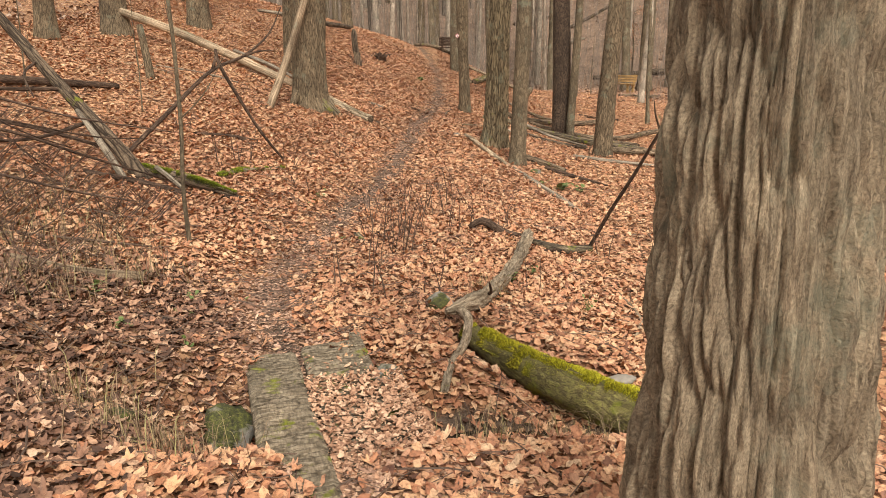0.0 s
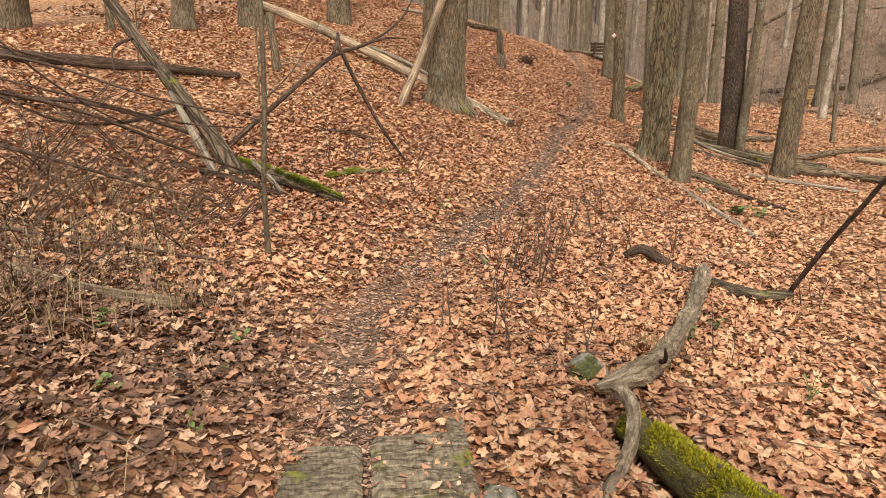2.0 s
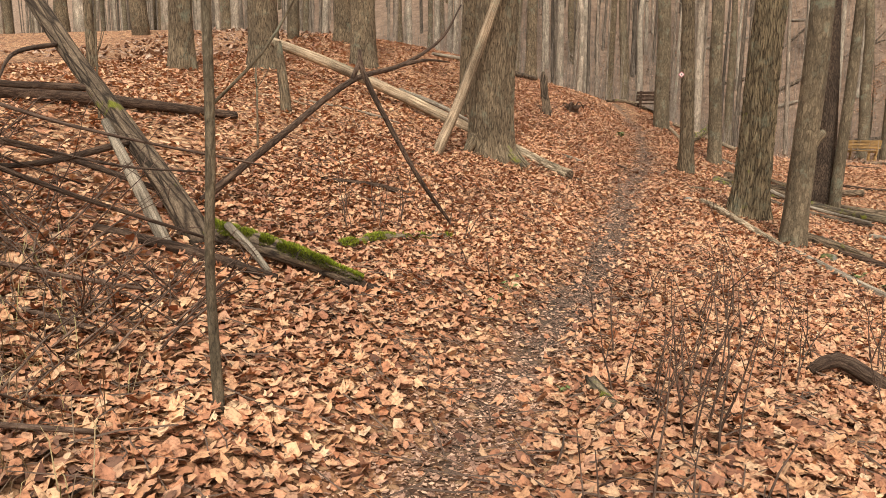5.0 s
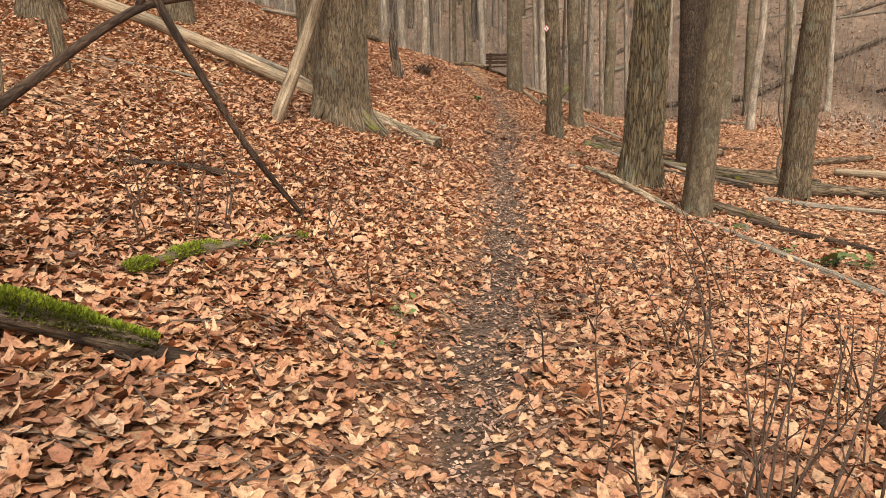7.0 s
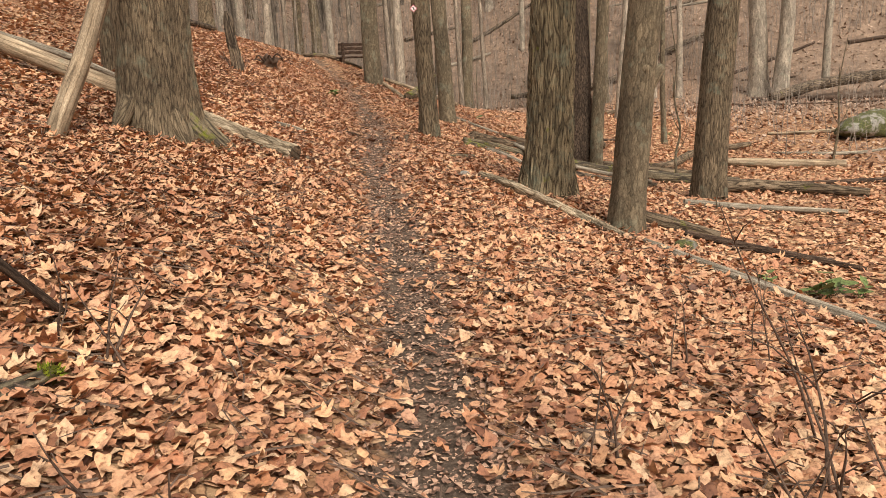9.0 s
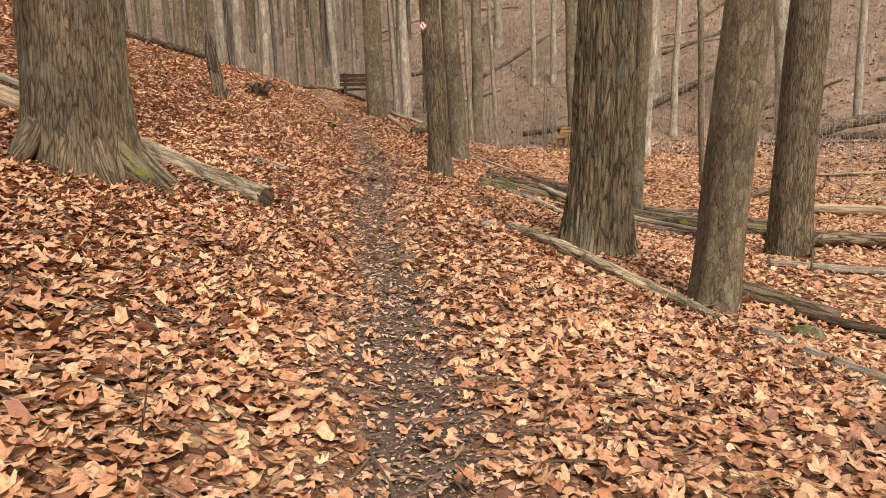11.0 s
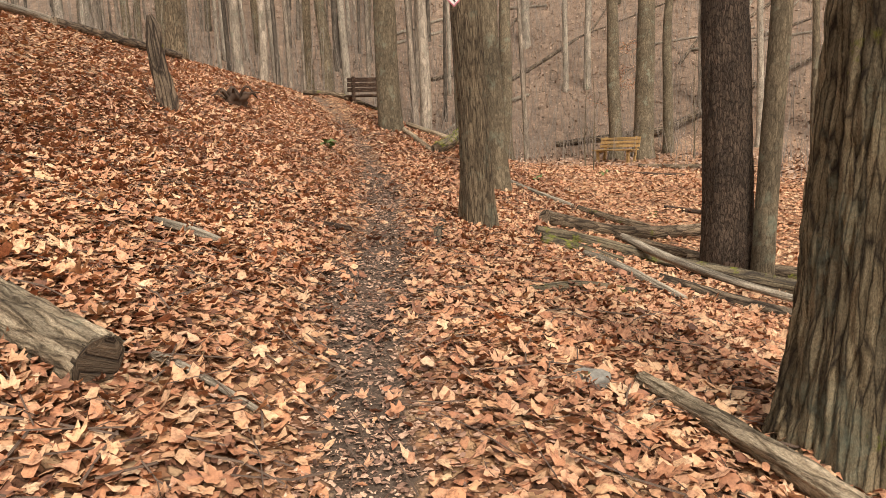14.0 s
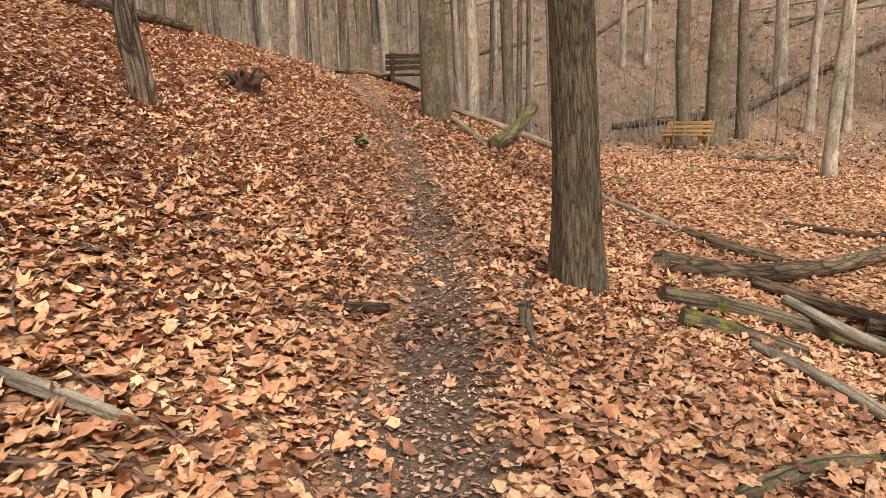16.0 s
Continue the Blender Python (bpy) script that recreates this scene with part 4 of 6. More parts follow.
moss_tufts(low, low_points, [0.06, 0.075, 0.068, 0.035], 12000, MOSS_GREEN, 5, -0.3, 1.5)
log("log", [rest(-2.95, 9.66, 0.03), rest(-2.62, 9.75, 0.03)], [0.06, 0.035], WOOD_DARK, "dark rotten end of a mossy log", sides=12, rough=0.3, seed=19, step=0.05)
thin_points = [rest(-3.25, 10.55, 0.01), rest(-3.04, 11.08, 0.025), rest(-2.62, 12.05, 0.01)]
thin = log("log", thin_points, [0.035, 0.05, 0.04], MOSSY, "thin mossy log half sunk in leaves", sides=12, rough=0.3, seed=20)
moss_tufts(thin, thin_points, [0.04, 0.055, 0.045], 3500, MOSS_GREEN, 6, 0.02)
log("fallen_branch", [rest(-4.4, 9.0, 0.05), rest(-3.8, 9.15, 0.05), rest(-3.2, 9.25, 0.05)], [0.03, 0.04, 0.025], WOOD_DARK, "dark stick lying on the leaves", "branch", 8, 0.15, 21)
fork = log("forked_branch", [(-4.45, 10.35, 0.36), (-4.0, 11.2, 0.98), (-3.62, 12.0, 1.5), (-3.3, 12.75, 1.72), (-3.05, 13.6, 2.1), (-2.95, 14.3, 2.6)], [0.036, 0.033, 0.03, 0.023, 0.017, 0.009], WOOD_DARK, "long dead forked branch propped above the leaves", "branch", 10, 0.14, 22)
twig_on(fork, "prop_branch", [(-3.60, 12.2, 1.82), (-3.55, 12.12, 1.62), (-3.3, 12.15, 1.1), (-3.0, 12.3, 0.5), (-2.72, 12.58, 0.0)], [0.024, 0.03, 0.027, 0.024, 0.018], WOOD_DARK, 23)
twig_on(fork, "prop_branch", [(-3.62, 12.0, 1.5), (-3.58, 12.12, 1.7)], [0.026, 0.025], WOOD_DARK, 23)
twig_on(fork, "side_twig", [(-3.3, 12.75, 1.72), (-3.1, 13.1, 1.80), (-2.9, 13.4, 1.80)], [0.024, 0.016, 0.007], WOOD_DARK, 24)
log("log", [(-8.1, 19.5, 2.95), (-6.5, 19.3, 2.35), (-5.0, 19.2, 1.68), (-3.75, 18.95, 1.10), (-3.2, 18.83, 0.86)], [0.10, 0.105, 0.105, 0.105, 0.105], WOOD_PALE, "long pale fallen trunk running down the slope", sides=22, rough=0.07, seed=25)
log("log", [(-3.18, 18.80, 0.84), (-2.9, 18.75, 0.72), (-2.3, 18.38, 0.46), (-1.74, 18.0, 0.24)], [0.115, 0.12, 0.12, 0.118], BARK_PALE, "bark-covered end of a long fallen trunk", sides=64, rough=0.1, seed=26, cut=WOOD_ROT, step=0.02, ridge=0.2)
log("fallen_branch", [rest(-5.6, 20.6, 0.08), rest(-4.6, 20.2, 0.12), rest(-3.9, 19.8, 0.1)], [0.04, 0.05, 0.03], WOOD_GREY, "grey fallen branch on the slope", "branch", 8, 0.1, 26)
log("leaning_log", [(-3.78, 16.25, 0.60), (-3.5, 16.75, 1.45), (-3.26, 17.0, 2.2), (-2.95, 17.05, 3.05), (-2.6, 17.15, 4.0)], [0.085, 0.082, 0.08, 0.075, 0.05], WOOD_PALE, "pale barkless trunk leaning against a thick tree", sides=18, rough=0.12, seed=27)
log("log", [rest(-8.4, 11.1, 0.08), rest(-7.2, 12.3, 0.1), rest(-6.0, 14.0, 0.08)], [0.09, 0.08, 0.05], WOOD_DARK, "dark fallen log lying across the slope", sides=14, rough=0.2, seed=28)
log("fallen_branch", [rest(-4.2, 12.55, 0.02), rest(-3.7, 12.95, 0.04), rest(-3.25, 13.25, 0.02)], [0.02, 0.035, 0.025], WOOD_DARK, "short dark stick half buried in leaves", "branch", 10, 0.2, 29)
post = log("snag", [rest(-6.0, 15.6, -0.1), rest(-6.04, 15.6, 0.5), rest(-6.12, 15.62, 1.05)], [0.09, 0.075, 0.06], BARK_GREY, "short broken dead stem standing on the slope", "dead tree", 14, 0.15, 30)
stub = log("snag", [rest(-2.76, 25.1, -0.1), rest(-2.78, 25.1, 0.25), rest(-2.84, 25.1, 0.6), rest(-2.86, 25.12, 1.0), rest(-2.88, 25.1, 1.12)], [0.13, 0.105, 0.095, 0.075, 0.03], WOOD_ROT, "rotten broken tree stub beside the trail", "dead tree", 24, 0.4, 31, step=0.04)
for i in range(7):
    a = i * 0.9
    twig_on(stub, "sucker", [rest(-2.76 + 0.15 * math.cos(a), 25.1 + 0.15 * math.sin(a), 0), rest(-2.76 + 0.3 * math.cos(a), 25.1 + 0.28 * math.sin(a), 0.2 + 0.03 * i)], [0.008, 0.003], TWIG, i)
clump = empty("root_clump", rest(-2.22, 27.75), "dark tangled upturned root clump", "root clump")
part("clump", blob("clump", (0.18, 0.17, 0.18), 7, 4, 0.7), WOOD_DARK, clump).location = (0, 0, 0.1)
for i in range(9):
    a = i * 0.75
    part("root", tube("root", [(0.1 * math.cos(a), 0.1 * math.sin(a), 0.12), (0.28 * math.cos(a + 0.3), 0.26 * math.sin(a + 0.3), 0.22 + 0.03 * (i % 4)), (0.4 * math.cos(a + 0.5), 0.34 * math.sin(a + 0.5), 0.12 + 0.05 * (i % 3))], [0.03, 0.02, 0.008], 6, 0.06, 0.2, seed=i), WOOD_DARK, clump)

# the log that edges the trail, and the timber lying below it
edge_log = log("log", [rest(0.56, 18.45, 0.05), rest(0.72, 17.85, 0.07), rest(0.88, 17.32, 0.08), rest(1.12, 16.78, 0.07), rest(1.34, 16.25, 0.06), rest(1.46, 15.88, 0.03)], [0.04, 0.05, 0.056, 0.056, 0.05, 0.03], BARK_PALE, "long grey log lying along the edge of the trail", sides=40, rough=0.3, seed=32, step=0.025, ridge=0.22)
log("log", [rest(1.52, 15.8, 0.03), rest(1.78, 14.9, 0.04), rest(2.15, 13.5, 0.03), rest(2.4, 12.5, 0.0)], [0.045, 0.05, 0.045, 0.03], WOOD_GREY, "thin grey log sunk in leaves beside the trail", sides=14, rough=0.2, seed=33)
log("log", [rest(5.4, 25.9, 0.1), rest(4.2, 25.2, 0.1), rest(2.9, 24.5, 0.1), rest(1.72, 23.8, 0.1)], [0.09, 0.095, 0.1, 0.105], BARK_LOG, "thick sawn log lying below the trail", sides=40, rough=0.1, seed=34, step=0.04, ridge=0.12, cut=WOOD_ROT, group="fallen timber")
log("log", [rest(2.85, 24.3, 0.08), rest(3.3, 23.7, 0.1), rest(4.2, 22.5, 0.1), rest(5.6, 21.2, 0.1)], [0.06, 0.07, 0.085, 0.09], BARK_LOG, "grey bark-covered log in a pile below the trail", sides=16, rough=0.12, seed=35, group="fallen timber")
log("log", [rest(1.3, 22.75, 0.08), rest(1.9, 22.75, 0.09), rest(2.5, 22.7, 0.08), rest(3.5, 22.2, 0.1), rest(4.6, 21.4, 0.1), rest(5.6, 20.6, 0.1)], [0.06, 0.07, 0.075, 0.09, 0.10, 0.09], MOSSY, "mossy rotten log in a pile below the trail", sides=18, rough=0.2, seed=36, group="fallen timber")
log("log", [rest(1.2, 22.2, 0.06), rest(1.6, 22.15, 0.05), rest(2.0, 22.1, 0.04)], [0.06, 0.06, 0.045], MOSSY, "short mossy log among fallen timber", sides=14, rough=0.25, seed=37, group="fallen timber")
log("log", [rest(2.35, 22.95, 0.22), rest(2.6, 22.3, 0.18), rest(3.2, 21.5, 0.14), rest(4.0, 20.6, 0.08)], [0.04, 0.045, 0.04, 0.03], WOOD_GREY, "bent grey branch lying on fallen timber", sides=10, rough=0.15, seed=38, group="fallen timber")
log("log", [rest(1.55, 21.95, 0.05), rest(1.72, 21.35, 0.06), rest(1.95, 20.7, 0.05)], [0.035, 0.04, 0.03], WOOD_GREY, "silvery split branch below the trail", sides=10, rough=0.3, seed=39, group="fallen timber")
log("log", [rest(2.1, 21.5, 0.05), rest(3.0, 20.9, 0.05), rest(4.0, 20.4, 0.04)], [0.05, 0.06, 0.04], WOOD_ROT, "dark rotten log among fallen timber", sides=12, rough=0.25, seed=40, group="fallen timber")
log("log", [rest(0.5, 20.15, 0.02), rest(0.95, 20.4, 0.03), rest(1.5, 20.62, 0.03)], [0.035, 0.045, 0.035], MOSSY, "thin mossy branch on the leaves", sides=10, rough=0.25, seed=41)
log("log", [rest(1.9, 17.15, 0.06), rest(2.3, 16.8, 0.07), rest(2.75, 16.5, 0.05)], [0.08, 0.09, 0.06], BARK_LOG, "short bark-covered log on the valley side", sides=14, rough=0.2, seed=43, group="fallen timber")
log("log", [rest(2.3, 16.45, 0.05), rest(2.9, 15.7, 0.06), rest(3.4, 15.1, 0.04)], [0.035, 0.045, 0.02], WOOD_DARK, "slim dark branch on the valley floor", sides=9, rough=0.15, seed=44, group="fallen timber")
log("log", [rest(3.2, 18.1, 0.05), rest(4.0, 17.95, 0.05), rest(5.2, 17.55, 0.06)], [0.05, 0.045, 0.03], WOOD_GREY, "grey branch lying at the foot of a tree", sides=10, rough=0.12, seed=45, group="fallen timber")
log("log", [rest(4.4, 19.9, 0.1), rest(5.4, 19.9, 0.12), rest(6.6, 18.8, 0.1)], [0.10, 0.11, 0.07], BARK_LOG, "fallen log on the valley floor", sides=16, rough=0.15, seed=46, group="fallen timber")
log("log", [rest(7.0, 23.4, 0.1), rest(8.0, 22.9, 0.1), rest(9.2, 22.5, 0.08)], [0.09, 0.1, 0.08], WOOD_PALE, "pale fallen log on the valley floor", sides=14, rough=0.12, seed=47, group="fallen timber")
log("log", [rest(3.3, 23.3, 0.08), rest(5.0, 22.6, 0.1), rest(7.3, 24.9, 0.1), rest(9.0, 25.5, 0.1)], [0.07, 0.08, 0.08, 0.06], BARK_LOG, "long crooked fallen stem on the valley floor", sides=14, rough=0.12, seed=48, group="fallen timber")
log("log", [rest(2.95, 26.1, 0.06), rest(3.35, 25.7, 0.08), rest(3.8, 25.4, 0.06)], [0.05, 0.07, 0.06], BARK_LOG, "short fallen log among leaves", sides=12, rough=0.15, seed=49, group="fallen timber")
log("log", [rest(1.9, 28.0, 0.06), rest(2.1, 27.2, 0.06), rest(2.9, 26.2, 0.05)], [0.03, 0.04, 0.05], WOOD_GREY, "grey fallen branch beyond a trailside tree", sides=9, rough=0.15, seed=50, group="fallen timber")
high_points = [(2.33, 31.0, 1.38), (1.8, 30.1, 1.0), rest(1.22, 28.95, 0.1)]
high = log("log", high_points, [0.09, 0.11, 0.11], MOSSY, "mossy log beside the trail", sides=16, rough=0.12, seed=51, cut=WOOD_ROT)
moss_tufts(high, high_points, [0.09, 0.11, 0.11], 2500, MOSS_GREEN, 7, 0.05)
log("log", [rest(0.85, 31.6, 0.06), rest(1.0, 30.3, 0.06), rest(1.15, 29.0, 0.05)], [0.05, 0.06, 0.05], WOOD_PALE, "pale split log next to a mossy log", sides=12, rough=0.2, seed=52)
log("log", [rest(1.1, 32.6, 0.08), rest(2.0, 32.0, 0.1), rest(3.0, 31.0, 0.12)], [0.05, 0.07, 0.06], WOOD_PALE, "pale crooked branch at the trail's bend", "branch", 10, 0.15, 53)
log("log", [rest(-1.3, 36.2, 0.12), rest(-0.4, 36.2, 0.14), rest(0.7, 36.0, 0.12)], [0.06, 0.08, 0.07], BARK_LOG, "grey-brown fallen log across the crest", sides=12, rough=0.12, seed=54)
log("log", [rest(-5.1, 28.6, 0.08), rest(-4.6, 30.4, 0.12), rest(-3.9, 32.8, 0.12)], [0.08, 0.1, 0.09], WOOD_ROT, "fallen trunk along the crest of the slope", sides=14, rough=0.15, seed=55)
log("log", [rest(-6.4, 27.0, 0.08), rest(-5.6, 28.0, 0.12), rest(-5.0, 29.0, 0.08)], [0.05, 0.07, 0.06], WOOD_GREY, "grey branch on the crest of the slope", "branch", 10, 0.15, 56)
log("log", [rest(9.5, 47.6, 0.15), rest(12.6, 46.6, 0.2), rest(14.0, 46.0, 0.3), rest(17.6, 46.9, 0.3), rest(22.0, 47.4, 0.3)], [0.13, 0.17, 0.17, 0.15, 0.1], WOOD_ROT, "long fallen trunk at the foot of the far hillside", sides=12, rough=0.12, seed=57)
log("log", [rest(18.5, 38.5, 0.15), rest(21, 38.8, 0.6), rest(24, 37.5, 0.9), rest(28, 36.0, 0.6)], [0.2, 0.24, 0.22, 0.14], WOOD_ROT, "uprooted trunk across the valley", sides=12, rough=0.15, seed=58)
log("fallen_branch", [rest(-1.98, 20.22, 0.04), rest(-1.75, 20.16, 0.05), rest(-1.52, 20.12, 0.03)], [0.025, 0.03, 0.02], WOOD_GREY, "mossy grey stick on the leaves", "branch", 9, 0.2, 59)
log("fallen_branch", [rest(-0.95, 21.72, 0.03), rest(-0.8, 21.85, 0.04), rest(-0.68, 22.02, 0.05)], [0.02, 0.03, 0.03], WOOD_DARK, "short dark stick at the trail's edge", "branch", 9, 0.3, 60)
log("fallen_branch", [rest(0.05, 21.4, 0.02), rest(0.12, 21.9, 0.03), rest(0.27, 22.5, 0.03)], [0.03, 0.04, 0.03], WOOD_ROT, "rotten stick along the trail's edge", "branch", 9, 0.3, 61)
log("fallen_branch", [rest(-1.75, 18.3, 0.02), rest(-1.5, 18.25, 0.03), rest(-1.2, 18.1, 0.02)], [0.014, 0.018, 0.012], WOOD_GREY, "grey stick half under leaves", "branch", 9, 0.3, 62)
log("fallen_branch", [rest(-0.95, 8.75, 0.02), rest(-1.05, 8.95, 0.03), rest(-1.1, 9.15, 0.02)], [0.03, 0.045, 0.035], MOSSY, "short mossy stick beside the trail", "branch", 12, 0.3, 63)


# ---- benches ----
def board(name, size, at, turn, root, bevel=0.01):
    bm = bmesh.new()
    bmesh.ops.create_cube(bm, size=1.0)
    bmesh.ops.scale(bm, vec=size, verts=bm.verts)
    bmesh.ops.bevel(bm, geom=list(bm.edges), offset=bevel, segments=2, affect="EDGES")
    me = bpy.data.meshes.new(name)
    bm.to_mesh(me)
    bm.free()
    uv = me.uv_layers.new(name="UVMap")
    for lp in me.loops:
        c = me.vertices[lp.vertex_index].co
        uv.data[lp.index].uv = (c.y + c.z + at[2], c.x)
    ob = part(name, me, BENCH_MAT[0], root)
    ob.matrix_local = pose(*at, *turn)
    return ob


BENCH_MAT = [BENCH_WOOD]


def bench(x, y, turn, width, label):
    root = empty("bench", rest(x, y, -0.04), label, "bench")
    root.rotation_euler = (0, 0, radians(turn))
    for i, d in enumerate((-0.16, 0.0, 0.16)):
        board("seat_board", (width, 0.14, 0.045), (0, d - 0.2, 0.46), (0, 0, 0), root)
    for i in range(3):
        board("back_board", (width, 0.035, 0.11), (0, 0.06 + 0.03 * i, 0.60 + 0.13 * i), (-12, 0, 0), root)
    for s in (-1, 1):
        board("leg", (0.09, 0.09, 0.52), (s * width * 0.38, -0.33, 0.20), (0, 0, 0), root)
        board("back_post", (0.09, 0.09, 1.05), (s * width * 0.38, 0.09, 0.42), (-10, 0, 0), root)
        board("rail", (0.08, 0.55, 0.07), (s * width * 0.38, -0.14, 0.40), (0, 0, 0), root)
    return root


bench(9.95, 41.4, -62, 1.85, "honey-coloured timber bench with a slatted back")
BENCH_MAT[0] = WOOD_DARK
bench(0.5, 35.45, 190, 1.3, "dark weathered timber bench beyond the crest")


# ---- trail markers ----
def marker(x, y, z, size, material, label, diamond=True):
    bm = bmesh.new()
    bmesh.ops.create_cube(bm, size=1.0)
    bmesh.ops.scale(bm, vec=(size, 0.006, size), verts=bm.verts)
    bmesh.ops.bevel(bm, geom=list(bm.edges), offset=0.002, segments=1, affect="EDGES")
    me = bpy.data.meshes.new("trail_marker")
    bm.to_mesh(me)
    bm.free()
    ob = part("trail_marker", me, material)
    ob.matrix_world = pose(x, y, z, 0, 45 if diamond else 0, 0)
    return tagged(ob, label, "trail marker")


mk = marker(MARK_X[0], MARK_X[1], MARK_X[2], 0.095, BLAZE_RED, "red-and-white diamond trail marker nailed to a tree")
bm = bmesh.new()
bmesh.ops.create_cube(bm, size=1.0)
bmesh.ops.scale(bm, vec=(0.07, 0.004, 0.07), verts=bm.verts)
me = bpy.data.meshes.new("face")
bm.to_mesh(me)
bm.free()
part("face", me, BLAZE_WHITE, mk, "white face").location = (0, -0.005, 0)
bm = bmesh.new()
bmesh.ops.create_cube(bm, size=1.0)
bmesh.ops.scale(bm, vec=(0.018, 0.003, 0.05), verts=bm.verts)
me = bpy.data.meshes.new("arrow")
bm.to_mesh(me)
bm.free()
ar = part("arrow", me, plain("black_ink", (0.02, 0.02, 0.02)), mk, "black arrow")
ar.location, ar.rotation_euler = (0, -0.0085, 0), (0, radians(-70), 0)


# ---- the leaf litter ----
def leaf_shapes():
    """Dry curled maple leaves with pointed lobes, and some narrow ones, as (points, triangles), about 1 across."""
    out = []
    gen = random.Random(12)
    for k in range(16):
        lobes = [(-90, 0.28), (-58, 0.46), (-24, 0.58), (2, 0.43), (20, 0.58), (36, 0.68), (60, 0.42), (74, 0.57), (90, 0.7), (106, 0.57), (120, 0.42), (144, 0.68), (160, 0.58), (178, 0.43), (204, 0.58), (238, 0.46)]
        if k >= 11:
            lobes = [(-90, 0.55), (-50, 0.42), (-10, 0.36), (40, 0.42), (90, 0.62), (140, 0.42), (190, 0.36), (230, 0.42)]
        cup, roll, way, fold = gen.uniform(0.1, 0.55), gen.uniform(0.0, 0.8), gen.uniform(0, 3.14), gen.uniform(-0.4, 0.4)
        flip = -1 if k % 5 < 3 else 1
        narrow = gen.uniform(0.65, 1.0)
        pts = [(0, 0, 0)]
        for a, r in lobes:
            r *= gen.uniform(0.82, 1.12)
            x, y = r * narrow * math.cos(radians(a)), r * math.sin(radians(a))
            across = x * math.cos(way) + y * math.sin(way)
            z = cup * (x * x + y * y) + roll * across * across + fold * abs(x) * 0.5 + gen.uniform(-0.07, 0.07)
            if r > 0.62:
                z += gen.uniform(-0.04, 0.16)
            pts.append((x, y, flip * z))
        n = len(pts) - 1
        out.append((np.array(pts), np.array([(0, i + 1, (i + 1) % n + 1) for i in range(n)])))
    return out


SHAPES = leaf_shapes()


def plainer(keep):
    """The same leaves with fewer corners, for farther off."""
    out = []
    for pts, tris in SHAPES:
        idx = [0] + [1 + int(i * (len(pts) - 1) / keep) for i in range(keep)]
        out.append((pts[idx], np.array([(0, i + 1, (i + 1) % keep + 1) for i in range(keep)])))
    return out


PLAIN, SMALL, BITS = plainer(7), plainer(6), plainer(5)
nrng = np.random.default_rng(5)


def trail_distance(xs, ys):
    tab = np.array([spline(TRAIL_X, v) for v in np.arange(-14, 60, 0.25)])
    return xs - np.interp(ys, np.arange(-14, 60, 0.25), tab)


def litter(name, xs, ys, sizes, lift, tilt, material, label, shapes, deck=None, crumple=1.0):
    """All leaves of one stretch, as one mesh."""
    n = len(xs)
    zs = heights_at(xs, ys) + lift
    if deck is not None:
        zs = deck + lift
    pick = nrng.integers(0, len(shapes), n)
    V, F, base = [], [], 0
    yaw = nrng.uniform(0, 2 * np.pi, n)
    tx, ty = nrng.normal(0, tilt, n), nrng.normal(0, tilt, n)
    for k, (pts, tris) in enumerate(shapes):
        idx = np.nonzero(pick == k)[0]
        if not len(idx):
            continue
        p = pts[None, :, :] * sizes[idx][:, None, None]
        p[:, :, 2] *= crumple * nrng.uniform(0.4, 1.6, len(idx))[:, None]
        c, s = np.cos(yaw[idx])[:, None], np.sin(yaw[idx])[:, None]
        x = p[:, :, 0] * c - p[:, :, 1] * s
        y = p[:, :, 0] * s + p[:, :, 1] * c
        z = p[:, :, 2] + x * tx[idx][:, None] + y * ty[idx][:, None]
        V.append(np.stack((x + xs[idx][:, None], y + ys[idx][:, None], z + zs[idx][:, None]), -1).reshape(-1, 3))
        F.append((tris[None] + (np.arange(len(idx)) * len(pts))[:, None, None] + base).reshape(-1, 3))
        base += len(idx) * len(pts)
    V, F = np.concatenate(V).astype(np.float32), np.concatenate(F).astype(np.int32)
    me = bpy.data.meshes.new(name)
    me.vertices.add(len(V))
    me.vertices.foreach_set("co", V.ravel())
    me.loops.add(F.size)
    me.loops.foreach_set("vertex_index", F.ravel())
    me.polygons.add(len(F))
    me.polygons.foreach_set("loop_start", np.arange(0, F.size, 3, dtype=np.int32))
    me.polygons.foreach_set("use_smooth", np.ones(len(F), dtype=bool))
    me.update(calc_edges=True)
    return tagged(part(name, me, material), label, "leaves", kind="stuff")


def scatter(n, x0, x1, y0, y1, keep):
    xs, ys = nrng.uniform(x0, x1, n), nrng.uniform(y0, y1, n)
    ok = keep(xs, ys)
    return xs[ok], ys[ok]


def clear_of_trail(xs, ys):
    d = trail_distance(xs, ys)
    chance = 1 - 0.96 * np.exp(-(d / np.where((ys > 9) & (ys < 29), 0.44, 0.38)) ** 2)
    clump = 0.92 + 0.2 * np.sin(xs * 2.1 + 1.3 * np.sin(ys * 1.7)) * np.sin(ys * 1.9 + xs)
    wet = 1 - 0.85 * np.exp(-((ys - 4.05 - 0.22 * (xs + 1)) / 0.33) ** 2) * (xs > -0.15) * (xs < 2.2)
    return nrng.random(len(xs)) < chance * clump * wet


def near(xs, ys):
    d = trail_distance(xs, ys)
    return (nrng.random(len(xs)) < np.clip((4.3 - np.abs(d)) / 1.4, 0, 1)) & clear_of_trail(xs, ys)


def middle(xs, ys):
    d = np.abs(trail_distance(xs, ys))
    return (nrng.random(len(xs)) < np.clip((d - 2.9) / 1.2, 0, 1)) & (d < 10) & (nrng.random(len(xs)) > by_stream(xs, ys))




